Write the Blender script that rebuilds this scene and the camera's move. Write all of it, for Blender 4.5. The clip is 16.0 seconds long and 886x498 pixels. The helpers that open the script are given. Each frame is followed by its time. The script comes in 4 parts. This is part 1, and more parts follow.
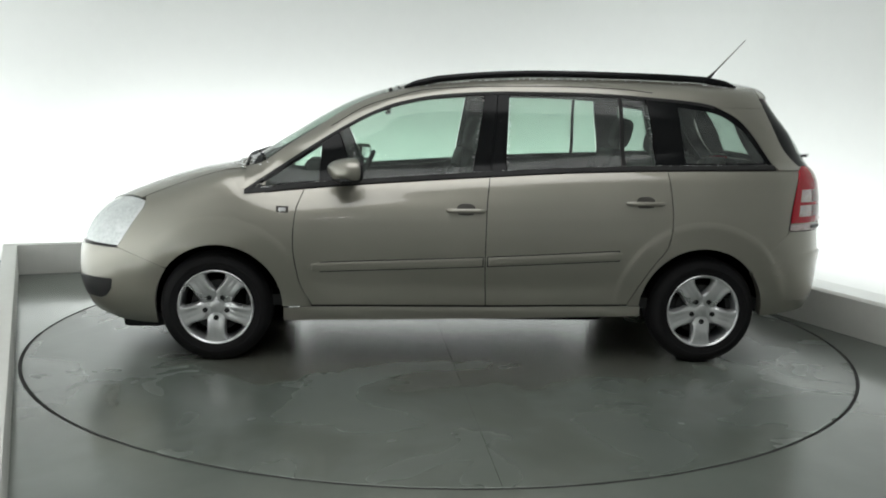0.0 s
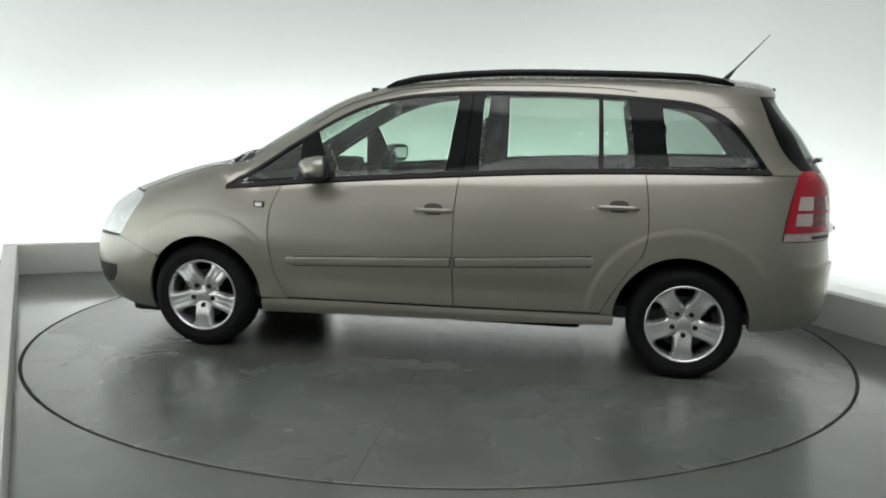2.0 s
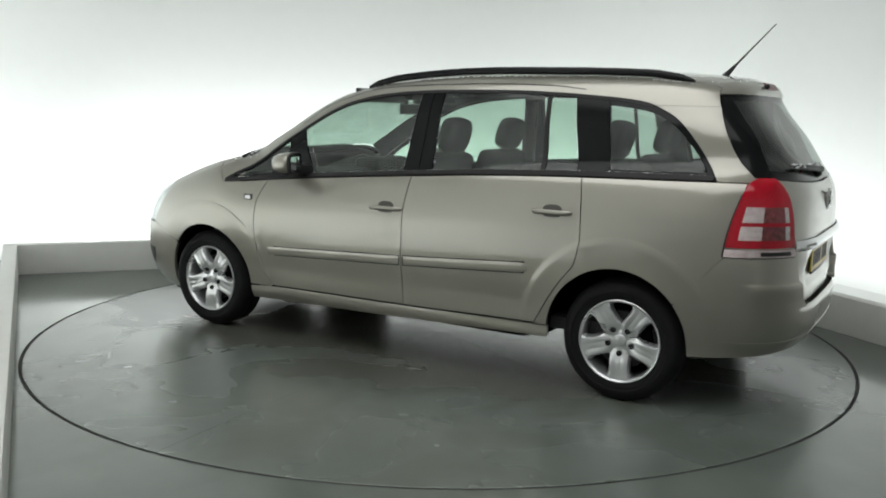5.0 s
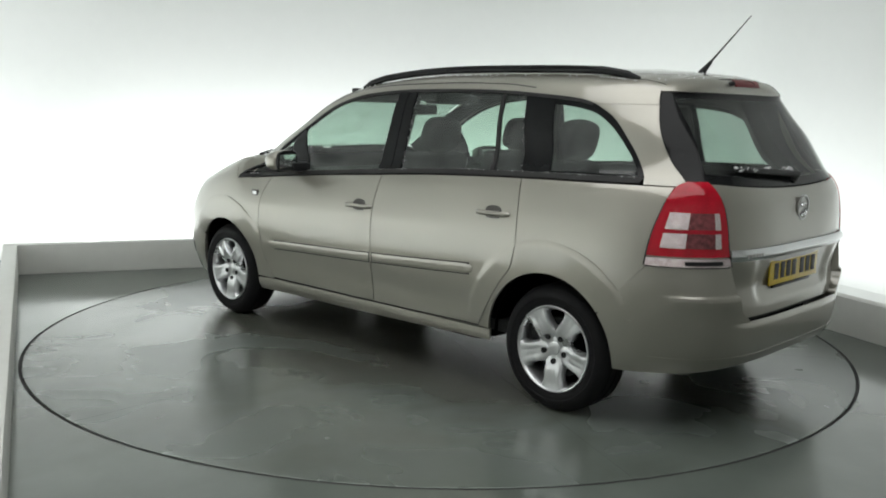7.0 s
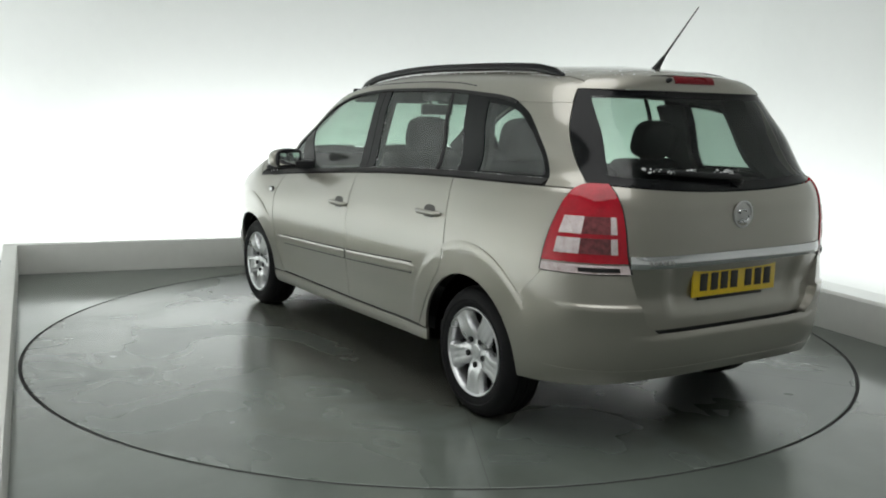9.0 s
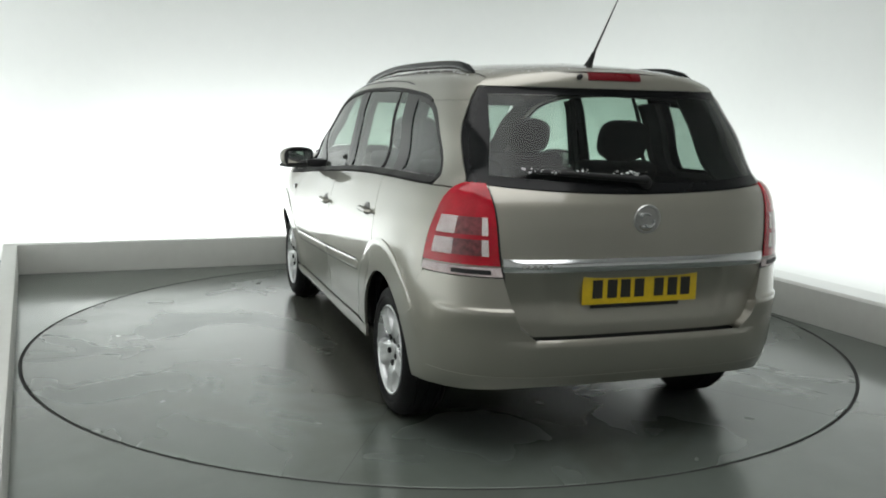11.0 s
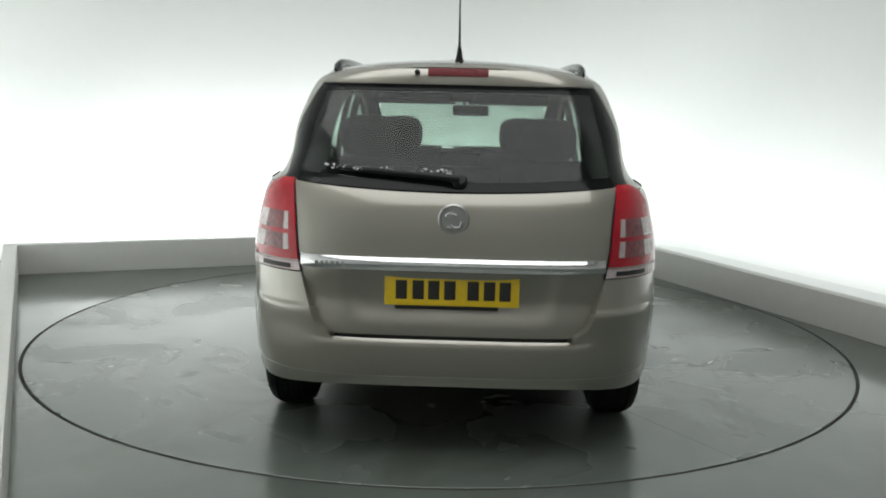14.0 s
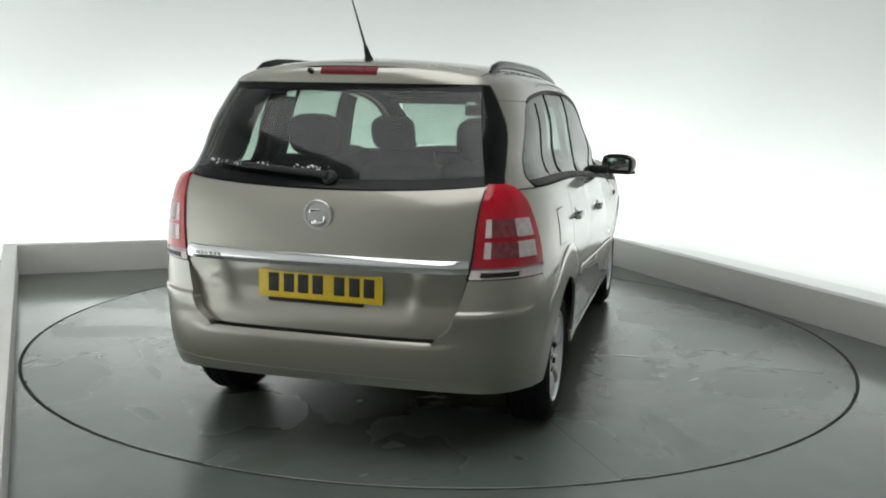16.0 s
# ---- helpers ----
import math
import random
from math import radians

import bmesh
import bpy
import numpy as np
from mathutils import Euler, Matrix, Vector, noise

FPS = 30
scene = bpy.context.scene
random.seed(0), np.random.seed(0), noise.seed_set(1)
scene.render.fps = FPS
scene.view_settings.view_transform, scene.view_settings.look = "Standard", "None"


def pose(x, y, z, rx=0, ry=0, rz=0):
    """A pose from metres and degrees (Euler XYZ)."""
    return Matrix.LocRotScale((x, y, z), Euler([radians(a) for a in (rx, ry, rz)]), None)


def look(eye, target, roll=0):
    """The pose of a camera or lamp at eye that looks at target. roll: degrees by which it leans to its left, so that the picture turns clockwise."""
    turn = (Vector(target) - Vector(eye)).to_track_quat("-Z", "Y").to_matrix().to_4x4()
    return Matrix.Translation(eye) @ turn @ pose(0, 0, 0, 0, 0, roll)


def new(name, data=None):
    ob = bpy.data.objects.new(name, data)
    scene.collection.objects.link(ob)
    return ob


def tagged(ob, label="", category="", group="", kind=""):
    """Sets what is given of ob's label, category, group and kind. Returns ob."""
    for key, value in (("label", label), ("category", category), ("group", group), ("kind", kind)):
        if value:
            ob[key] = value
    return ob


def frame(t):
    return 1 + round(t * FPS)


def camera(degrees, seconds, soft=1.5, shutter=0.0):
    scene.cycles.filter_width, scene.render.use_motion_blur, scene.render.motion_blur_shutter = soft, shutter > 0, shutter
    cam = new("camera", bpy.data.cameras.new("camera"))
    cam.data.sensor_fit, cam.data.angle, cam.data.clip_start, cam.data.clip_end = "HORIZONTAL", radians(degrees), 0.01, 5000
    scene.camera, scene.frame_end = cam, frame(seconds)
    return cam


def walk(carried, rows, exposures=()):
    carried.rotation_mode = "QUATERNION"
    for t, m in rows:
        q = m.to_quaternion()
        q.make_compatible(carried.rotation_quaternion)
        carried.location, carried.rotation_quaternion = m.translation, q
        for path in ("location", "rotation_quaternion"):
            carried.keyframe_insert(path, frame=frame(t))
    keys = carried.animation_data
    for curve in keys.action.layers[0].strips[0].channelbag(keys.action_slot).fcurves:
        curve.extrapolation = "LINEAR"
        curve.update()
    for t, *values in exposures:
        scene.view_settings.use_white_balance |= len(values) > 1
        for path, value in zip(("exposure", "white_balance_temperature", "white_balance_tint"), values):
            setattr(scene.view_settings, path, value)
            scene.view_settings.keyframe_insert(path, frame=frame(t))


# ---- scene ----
# ---------------------------------------------------------------- camera
EYE = Vector((0.0, -5.611, 1.4008))
AHEAD = Vector((0.00124, 0.98795, -0.15475))
cam = camera(52.2, 16.0, soft=1.9)
walk(cam, [(0, look(EYE, EYE + AHEAD, 1.288)), (16, look(EYE, EYE + AHEAD, 1.288))],
     exposures=[(0, 0.0, 6500, 10), (16, 0.0, 6500, 10)])

# ---------------------------------------------------------------- turntable motion
TURN_START, TURN_RATE = 4.40, -6.793          # degrees, degrees a second
CAR_X, CAR_Y, CAR_TURN = 0.0826, 0.1020, -0.9                  # the car's middle on the table

# ---------------------------------------------------------------- world and light
world = bpy.data.worlds.new("world")
scene.world = world
world.use_nodes = True
world.node_tree.nodes["Background"].inputs[0].default_value = (0.8, 0.9, 0.88, 1)
world.node_tree.nodes["Background"].inputs[1].default_value = 0.05

ROOM = 22.5                                   # the studio's turn against the camera, degrees
RU = Vector((math.cos(radians(ROOM)), math.sin(radians(ROOM)), 0))
RV = Vector((-math.sin(radians(ROOM)), math.cos(radians(ROOM)), 0))


def room(u, v, z=0.0):
    return RU * u + RV * v + Vector((0, 0, z))


def strip_lamp(name, u, v, z, length, width, power, tu, tv, tz, colour=(0.955, 0.995, 0.99)):
    """A long lamp that runs along the room's u or v axis and shines towards (tu, tv, tz)."""
    data = bpy.data.lights.new(name, "AREA")
    data.shape, data.size, data.size_y = "RECTANGLE", length, width
    data.energy, data.color = power, colour
    ob = new(name, data)
    p, q = room(u, v, z), room(tu, tv, tz)
    back = (p - q).normalized()
    along = RU if abs(back.dot(RU)) < abs(back.dot(RV)) else RV
    side = (along - back * along.dot(back)).normalized()
    up = back.cross(side)
    m = Matrix((side, up, back)).transposed().to_4x4()
    ob.matrix_world = Matrix.Translation(p) @ m
    return ob


# tubes hidden in the trough behind the low wall, shining up the backdrop
strip_lamp("trough_light", 0.45, 2.95, 0.10, 5.6, 0.12, 86, 0.45, 4.0, 0.80)
strip_lamp("trough_light", 2.80, 0.6, 0.10, 4.6, 0.12, 34, 3.9, 0.6, 0.75)
strip_lamp("trough_light", -2.86, 0.3, 0.10, 5.2, 0.12, 93, -3.9, 0.3, 0.75)
# unseen overhead fill, added on the camera side to brighten the car's near faces
data = bpy.data.lights.new("overhead_fill", "AREA")
data.shape, data.size, data.size_y, data.energy, data.color = "RECTANGLE", 4.2, 5.0, 148, (0.985, 0.995, 0.985)
overhead = new("overhead_fill", data)
overhead.matrix_world = Matrix.Translation(room(-1.15, -2.9, 4.1)) @ Matrix.Rotation(radians(ROOM), 4, "Z")
# small strip light just above the camera
data = bpy.data.lights.new("strip_light", "AREA")
data.shape, data.size, data.size_y, data.energy, data.color = "RECTANGLE", 0.36, 0.018, 0.4, (1.0, 0.99, 0.96)
strip = new("strip_light", data)
strip.matrix_world = look((-0.19, -5.75, 2.18), (0.0, 0.0, 0.8))


# ---------------------------------------------------------------- materials
def material(name):
    m = bpy.data.materials.new(name)
    m.use_nodes = True
    nt = m.node_tree
    return m, nt, nt.nodes["Principled BSDF"]


def node(nt, kind, **values):
    n = nt.nodes.new(kind)
    for k, v in values.items():
        n.inputs[k.replace("_", " ")].default_value = v
    return n


def ramp(nt, src, stops):
    r = nt.nodes.new("ShaderNodeValToRGB")
    els = r.color_ramp.elements
    while len(els) < len(stops):
        els.new(0.5)
    for e, (p, c) in zip(els, stops):
        e.position, e.color = p, (c if len(c) == 4 else (*c, 1))
    nt.links.new(src, r.inputs[0])
    return r.outputs[0]


def plain(name, colour, rough=0.5, metal=0.0, coat=0.0, bump=0.0, scale=60.0, spread=0.12, spec=0.5):
    """A surface with slight unevenness in colour and gloss at two scales."""
    m, nt, b = material(name)
    co = nt.nodes.new("ShaderNodeTexCoord")
    n1 = node(nt, "ShaderNodeTexNoise", Scale=scale, Detail=4.0)
    n2 = node(nt, "ShaderNodeTexNoise", Scale=scale / 14, Detail=3.0)
    for n in (n1, n2):
        nt.links.new(co.outputs["Object"], n.inputs["Vector"])
    mix = nt.nodes.new("ShaderNodeMath")
    mix.operation = "MULTIPLY_ADD"
    mix.inputs[1].default_value = 0.5
    half = nt.nodes.new("ShaderNodeMath")
    half.operation = "MULTIPLY"
    half.inputs[1].default_value = 0.5
    nt.links.new(n2.outputs["Fac"], half.inputs[0])
    nt.links.new(n1.outputs["Fac"], mix.inputs[0])
    nt.links.new(half.outputs[0], mix.inputs[2])
    lo = tuple(c * (1 - spread) for c in colour)
    hi = tuple(min(1, c * (1 + spread)) for c in colour)
    nt.links.new(ramp(nt, mix.outputs[0], [(0.3, lo), (0.7, hi)]), b.inputs["Base Color"])
    r = ramp(nt, n2.outputs["Fac"], [(0.3, (rough * 0.85,) * 3), (0.7, (min(1, rough * 1.15),) * 3)])
    nt.links.new(r, b.inputs["Roughness"])
    b.inputs["Metallic"].default_value = metal
    b.inputs["Coat Weight"].default_value = coat
    b.inputs["Coat Roughness"].default_value = 0.04
    b.inputs["Specular IOR Level"].default_value = spec
    if bump:
        bp = node(nt, "ShaderNodeBump", Strength=bump, Distance=0.002)
        nt.links.new(n1.outputs["Fac"], bp.inputs["Height"])
        nt.links.new(bp.outputs[0], b.inputs["Normal"])
    return m


def car_paint():
    m, nt, b = material("champagne_metallic_paint")
    co = nt.nodes.new("ShaderNodeTexCoord")
    flake = node(nt, "ShaderNodeTexVoronoi", Scale=900.0)
    film = node(nt, "ShaderNodeTexNoise", Scale=2.2, Detail=2.0, Roughness=0.5)
    for n in (flake, film):
        nt.links.new(co.outputs["Object"], n.inputs["Vector"])
    base = ramp(nt, film.outputs["Fac"], [(0.25, (0.263, 0.252, 0.215)), (0.75, (0.282, 0.270, 0.231))])
    mixc = nt.nodes.new("ShaderNodeMix")
    mixc.data_type, mixc.blend_type = "RGBA", "OVERLAY"
    mixc.inputs[0].default_value = 0.05
    nt.links.new(base, mixc.inputs[6])
    nt.links.new(flake.outputs["Distance"], mixc.inputs[7])
    nt.links.new(mixc.outputs[2], b.inputs["Base Color"])
    # a wet film dries unevenly
    nt.links.new(ramp(nt, film.outputs["Fac"], [(0.3, (0.34,) * 3), (0.7, (0.40,) * 3)]), b.inputs["Roughness"])
    nt.links.new(ramp(nt, film.outputs["Fac"], [(0.35, (0.02,) * 3), (0.75, (0.045,) * 3)]), b.inputs["Coat Roughness"])
    b.inputs["Metallic"].default_value = 0.72
    b.inputs["Coat Weight"].default_value = 1.0
    b.inputs["Coat IOR"].default_value = 1.64
    # thin water runs disturb the reflections a little
    runs = node(nt, "ShaderNodeTexNoise", Scale=16.0, Detail=3.0, Roughness=0.6)
    nt.links.new(co.outputs["Object"], runs.inputs["Vector"])
    bp = node(nt, "ShaderNodeBump", Strength=0.10, Distance=0.004)
    nt.links.new(runs.outputs["Fac"], bp.inputs["Height"])
    nt.links.new(bp.outputs[0], b.inputs["Coat Normal"])
    return m


def glazing(name, tint, haze=0.0, pivot=None, reach=0.5):
    """Clear tinted car glass: see-through, with gloss on top and a thin wet haze, wiped away round a wiper's pivot."""
    m = bpy.data.materials.new(name)
    m.use_nodes = True
    nt = m.node_tree
    nt.nodes.remove(nt.nodes["Principled BSDF"])
    out = nt.nodes["Material Output"]
    clear = nt.nodes.new("ShaderNodeBsdfTransparent")
    clear.inputs[0].default_value = (*tint, 1)
    gloss = nt.nodes.new("ShaderNodeBsdfGlossy")
    gloss.inputs["Roughness"].default_value = 0.03
    facing = nt.nodes.new("ShaderNodeLayerWeight")
    facing.inputs[0].default_value = 0.5
    power = nt.nodes.new("ShaderNodeMath")
    power.operation = "POWER"
    power.inputs[1].default_value = 4.5
    nt.links.new(facing.outputs["Facing"], power.inputs[0])
    fres = nt.nodes.new("ShaderNodeMath")
    fres.operation = "MULTIPLY_ADD"
    fres.inputs[1].default_value, fres.inputs[2].default_value = 0.85, 0.034
    nt.links.new(power.outputs[0], fres.inputs[0])
    dusty = nt.nodes.new("ShaderNodeBsdfDiffuse")
    dusty.inputs[0].default_value = (0.55, 0.6, 0.58, 1)
    co = nt.nodes.new("ShaderNodeTexCoord")
    film = node(nt, "ShaderNodeTexNoise", Scale=7.0, Detail=6.0, Roughness=0.7)
    nt.links.new(co.outputs["Object"], film.inputs["Vector"])
    amount = ramp(nt, film.outputs["Fac"], [(0.35, (haze * 0.3,) * 3), (0.75, (haze * 1.7,) * 3)])
    if pivot:
        far = nt.nodes.new("ShaderNodeVectorMath")
        far.operation = "DISTANCE"
        far.inputs[1].default_value = pivot
        nt.links.new(co.outputs["Object"], far.inputs[0])
        left = ramp(nt, far.outputs["Value"], [(reach - 0.02, (0.10,) * 3), (reach + 0.03, (1.0,) * 3)])
        wiped = nt.nodes.new("ShaderNodeMath")
        wiped.operation = "MULTIPLY"
        nt.links.new(amount, wiped.inputs[0])
        nt.links.new(left, wiped.inputs[1])
        amount = wiped.outputs[0]
    mist = nt.nodes.new("ShaderNodeMixShader")
    nt.links.new(amount, mist.inputs[0])
    nt.links.new(clear.outputs[0], mist.inputs[1])
    nt.links.new(dusty.outputs[0], mist.inputs[2])
    mix = nt.nodes.new("ShaderNodeMixShader")
    nt.links.new(fres.outputs[0], mix.inputs[0])
    nt.links.new(mist.outputs[0], mix.inputs[1])
    nt.links.new(gloss.outputs[0], mix.inputs[2])
    nt.links.new(mix.outputs[0], out.inputs[0])
    return m


def ribbed_lens():
    """Clear moulded lens over a reflector, with fine ribs across it."""
    m, nt, b = material("clear_ribbed_lens")
    co = nt.nodes.new("ShaderNodeTexCoord")
    wave = node(nt, "ShaderNodeTexWave", Scale=80.0, Distortion=1.2, Detail=1.0)
    wave.bands_direction = "Z"
    spots = node(nt, "ShaderNodeTexNoise", Scale=38.0, Detail=3.0)
    for n in (wave, spots):
        nt.links.new(co.outputs["Object"], n.inputs["Vector"])
    mul = nt.nodes.new("ShaderNodeMath")
    mul.operation = "MULTIPLY"
    nt.links.new(wave.outputs["Fac"], mul.inputs[0])
    nt.links.new(spots.outputs["Fac"], mul.inputs[1])
    nt.links.new(ramp(nt, mul.outputs[0], [(0.02, (0.30, 0.21, 0.22)), (0.42, (0.76, 0.68, 0.67))]), b.inputs["Base Color"])
    b.inputs["Metallic"].default_value, b.inputs["Roughness"].default_value = 0.30, 0.22
    b.inputs["Coat Weight"].default_value = 0.6
    bp = node(nt, "ShaderNodeBump", Strength=0.5, Distance=0.002)
    nt.links.new(wave.outputs["Fac"], bp.inputs["Height"])
    nt.links.new(bp.outputs[0], b.inputs["Normal"])
    return m


def floor_paint(name, seed, puddles=1.3, damp_and_shade=False, rough=0.21):
    """Grey floor paint, wet in places: mottled colour, puddles with sharper gloss, scuffs."""
    m, nt, b = material(name)
    co = nt.nodes.new("ShaderNodeTexCoord")
    mp = nt.nodes.new("ShaderNodeMapping")
    mp.inputs["Location"].default_value = (seed, seed * 0.7, 0)
    nt.links.new(co.outputs["Object"], mp.inputs["Vector"])
    big = node(nt, "ShaderNodeTexNoise", Scale=0.9, Detail=4.0, Roughness=0.5)
    mid = node(nt, "ShaderNodeTexNoise", Scale=5.0, Detail=5.0, Roughness=0.6)
    tiny = node(nt, "ShaderNodeTexNoise", Scale=140.0, Detail=3.0)
    for n in (big, mid, tiny):
        nt.links.new(mp.outputs[0], n.inputs["Vector"])
    c1 = ramp(nt, big.outputs["Fac"], [(0.30, (0.086, 0.101, 0.089)), (0.70, (0.113, 0.130, 0.116))])
    c2 = ramp(nt, mid.outputs["Fac"], [(0.3, (0.44,) * 3), (0.7, (0.56,) * 3)])
    mixc = nt.nodes.new("ShaderNodeMix")
    mixc.data_type, mixc.blend_type = "RGBA", "OVERLAY"
    mixc.inputs[0].default_value = 0.3
    nt.links.new(c1, mixc.inputs[6])
    nt.links.new(c2, mixc.inputs[7])
    # films of standing water with a pale dried rim
    wet = node(nt, "ShaderNodeTexNoise", Scale=puddles, Detail=3.0, Roughness=0.55, Distortion=0.6)
    nt.links.new(mp.outputs[0], wet.inputs["Vector"])
    gloss = ramp(nt, wet.outputs["Fac"], [(0.36, (rough,) * 3), (0.45, (rough + 0.02,) * 3), (0.56, (rough + 0.08,) * 3), (0.75, (rough + 0.12,) * 3)])
    nt.links.new(gloss, b.inputs["Roughness"])
    rim = ramp(nt, wet.outputs["Fac"], [(0.28, (0.90, 0.885, 0.86)), (0.42, (0.95, 0.94, 0.92)), (0.50, (1.04, 1.04, 1.03)), (0.62, (1.0, 1.0, 1.0))])
    stain = nt.nodes.new("ShaderNodeMix")
    stain.data_type, stain.blend_type = "RGBA", "MULTIPLY"
    stain.inputs[0].default_value = 1.0
    nt.links.new(mixc.outputs[2], stain.inputs[6])
    nt.links.new(rim, stain.inputs[7])
    nt.links.new(stain.outputs[2], b.inputs["Base Color"])
    if damp_and_shade:
        # ragged damp round the car; its dark colour also paints in the shade beneath
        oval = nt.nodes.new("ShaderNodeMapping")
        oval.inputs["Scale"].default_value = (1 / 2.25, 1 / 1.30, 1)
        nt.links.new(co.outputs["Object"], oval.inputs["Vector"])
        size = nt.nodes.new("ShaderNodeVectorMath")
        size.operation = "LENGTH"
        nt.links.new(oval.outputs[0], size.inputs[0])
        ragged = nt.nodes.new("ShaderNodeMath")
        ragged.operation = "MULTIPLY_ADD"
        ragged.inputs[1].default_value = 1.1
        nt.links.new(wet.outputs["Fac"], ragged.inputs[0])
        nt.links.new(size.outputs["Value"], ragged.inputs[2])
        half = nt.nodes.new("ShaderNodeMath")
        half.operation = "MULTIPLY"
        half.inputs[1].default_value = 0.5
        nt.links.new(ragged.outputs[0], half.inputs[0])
        damp_shade_mask = ramp(nt, half.outputs[0], [(0.61, (1, 1, 1)), (0.76, (0, 0, 0))])
        damp_shade_mix = nt.nodes.new("ShaderNodeMix")
        damp_shade_mix.data_type = "RGBA"
        nt.links.new(damp_shade_mask, damp_shade_mix.inputs[0])
        nt.links.new(stain.outputs[2], damp_shade_mix.inputs[6])
        damp_shade_mix.inputs[7].default_value = (0.074, 0.076, 0.064, 1)
        nt.links.new(damp_shade_mix.outputs[2], b.inputs["Base Color"])
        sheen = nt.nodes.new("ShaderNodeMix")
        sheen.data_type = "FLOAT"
        nt.links.new(damp_shade_mask, sheen.inputs[0])
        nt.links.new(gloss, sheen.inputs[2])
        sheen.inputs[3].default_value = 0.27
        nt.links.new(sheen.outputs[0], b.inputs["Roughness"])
    bp = node(nt, "ShaderNodeBump", Strength=0.03, Distance=0.001)
    nt.links.new(tiny.outputs["Fac"], bp.inputs["Height"])
    nt.links.new(bp.outputs[0], b.inputs["Normal"])
    b.inputs["Specular IOR Level"].default_value = 0.75
    return m


PAINT = car_paint()
GLASS = glazing("green_tinted_glass", (0.57, 0.69, 0.62), 0.09)
# the screen's stronger diffuse haze stands in for its whitish grazing reflection
SCREEN = glazing("wet_screen_glass_pale_reflection", (0.57, 0.69, 0.62), 0.20)
REAR_GLASS = glazing("rear_glass", (0.50, 0.59, 0.54), 0.10)
WIPED_GLASS = glazing("wiped_rear_glass", (0.50, 0.59, 0.54), 0.055, (1.96, 0.02, 1.12), 0.53)
LAMP_GLASS = glazing("clear_lamp_lens", (0.93, 0.95, 0.95), 0.10)
BLACK = plain("black_gloss_trim", (0.006, 0.0065, 0.007), 0.14, spec=0.17)
RUBBER = plain("black_rubber", (0.012, 0.012, 0.012), 0.55, bump=0.2, spec=0.3)
TYRE = plain("tyre_rubber", (0.008, 0.008, 0.0085), 0.7, bump=0.4, scale=90, spec=0.15)
PLASTIC = plain("black_plastic", (0.010, 0.0105, 0.011), 0.45, bump=0.15, scale=200, spec=0.3)
DARK = plain("underbody_black", (0.0025, 0.0025, 0.0025), 0.95, spec=0.0)
LINER = plain("interior_dark_trim", (0.018, 0.0195, 0.0195), 0.75, bump=0.2, scale=120)
CLOTH = plain("dark_grey_seat_cloth", (0.014, 0.015, 0.0165), 0.9, bump=0.5, scale=180)
SILVER = plain("silver_wheel_paint", (0.60, 0.61, 0.615), 0.30, metal=0.80, coat=0.5, spread=0.06)
DULL_CHROME = plain("dull_chrome", (0.42, 0.42, 0.41), 0.30, metal=0.9, spread=0.08)
CHROME = plain("chrome", (0.68, 0.69, 0.70), 0.15, metal=1.0, spread=0.04)
MIRROR = plain("mirror_glass", (0.85, 0.86, 0.86), 0.02, metal=1.0, spread=0.01)
STEEL = plain("brake_steel", (0.035, 0.035, 0.035), 0.5, metal=0.8)
RED = plain("red_lamp_lens", (0.35, 0.003, 0.014), 0.12, coat=0.35, spread=0.3, spec=0.3, scale=220)
WHITE_LENS = ribbed_lens()
HEAD_LENS = plain("bright_headlight_reflector", (0.78, 0.79, 0.80), 0.22, metal=0.3, coat=1.0, bump=0.5, scale=60, spread=0.3)
DARK_LENS = plain("smoked_red_lens", (0.13, 0.022, 0.028), 0.14, coat=0.4, spread=0.85, scale=55, bump=0.5)
BRAKE_LENS = plain("deep_red_lens", (0.10, 0.003, 0.006), 0.30, spread=0.2, scale=160, spec=0.2)
SHADE_AND_BEZEL = plain("handle_shade_and_bezel", (0.045, 0.042, 0.036), 0.4)
YELLOW = plain("yellow_plate", (0.66, 0.46, 0.012), 0.35, coat=0.3)
INK = plain("black_ink", (0.015, 0.015, 0.012), 0.5)
DROPS = plain("water_drops", (0.72, 0.74, 0.74), 0.08, coat=1.0)
WALL_WHITE = plain("white_backdrop_paint", (0.80, 0.815, 0.80), 0.7, scale=9, spread=0.012, bump=0.05)
CEILING_GREY = plain("grey_studio_ceiling_paint", (0.48, 0.485, 0.48), 0.8, scale=9, spread=0.05)
ROOM_GREY = plain("plain_studio_wall_paint", (0.66, 0.665, 0.65), 0.8, scale=9, spread=0.05)
KERB_WHITE = plain("low_wall_paint", (0.54, 0.545, 0.515), 0.55, scale=14, spread=0.04, bump=0.08)
FLOOR = floor_paint("grey_floor_paint", 3.1, 0.7, rough=0.10)
TABLE = floor_paint("wet_turntable_paint_car_shade", 11.7, damp_and_shade=True)
SEAM = plain("dark_gap", (0.01, 0.01, 0.01), 0.8)


# ---------------------------------------------------------------- mesh helpers
def link_mesh(name, verts, faces, mat, parent=None, label="", smooth=True, kind="", category=""):
    me = bpy.data.meshes.new(name)
    me.from_pydata([tuple(v) for v in verts], [], faces)
    me.materials.append(mat)
    if smooth:
        me.shade_smooth()
    ob = new(name, me)
    if parent:
        ob.parent = parent
    return tagged(ob, label, category, "", kind)


def part(name, bm, mat, parent, label="", smooth=True):
    me = bpy.data.meshes.new(name)
    bm.to_mesh(me)
    bm.free()
    me.materials.append(mat)
    if smooth:
        me.shade_smooth()
        me.set_sharp_from_angle(angle=radians(38))
    ob = new(name, me)
    ob.parent = parent
    return tagged(ob, label)


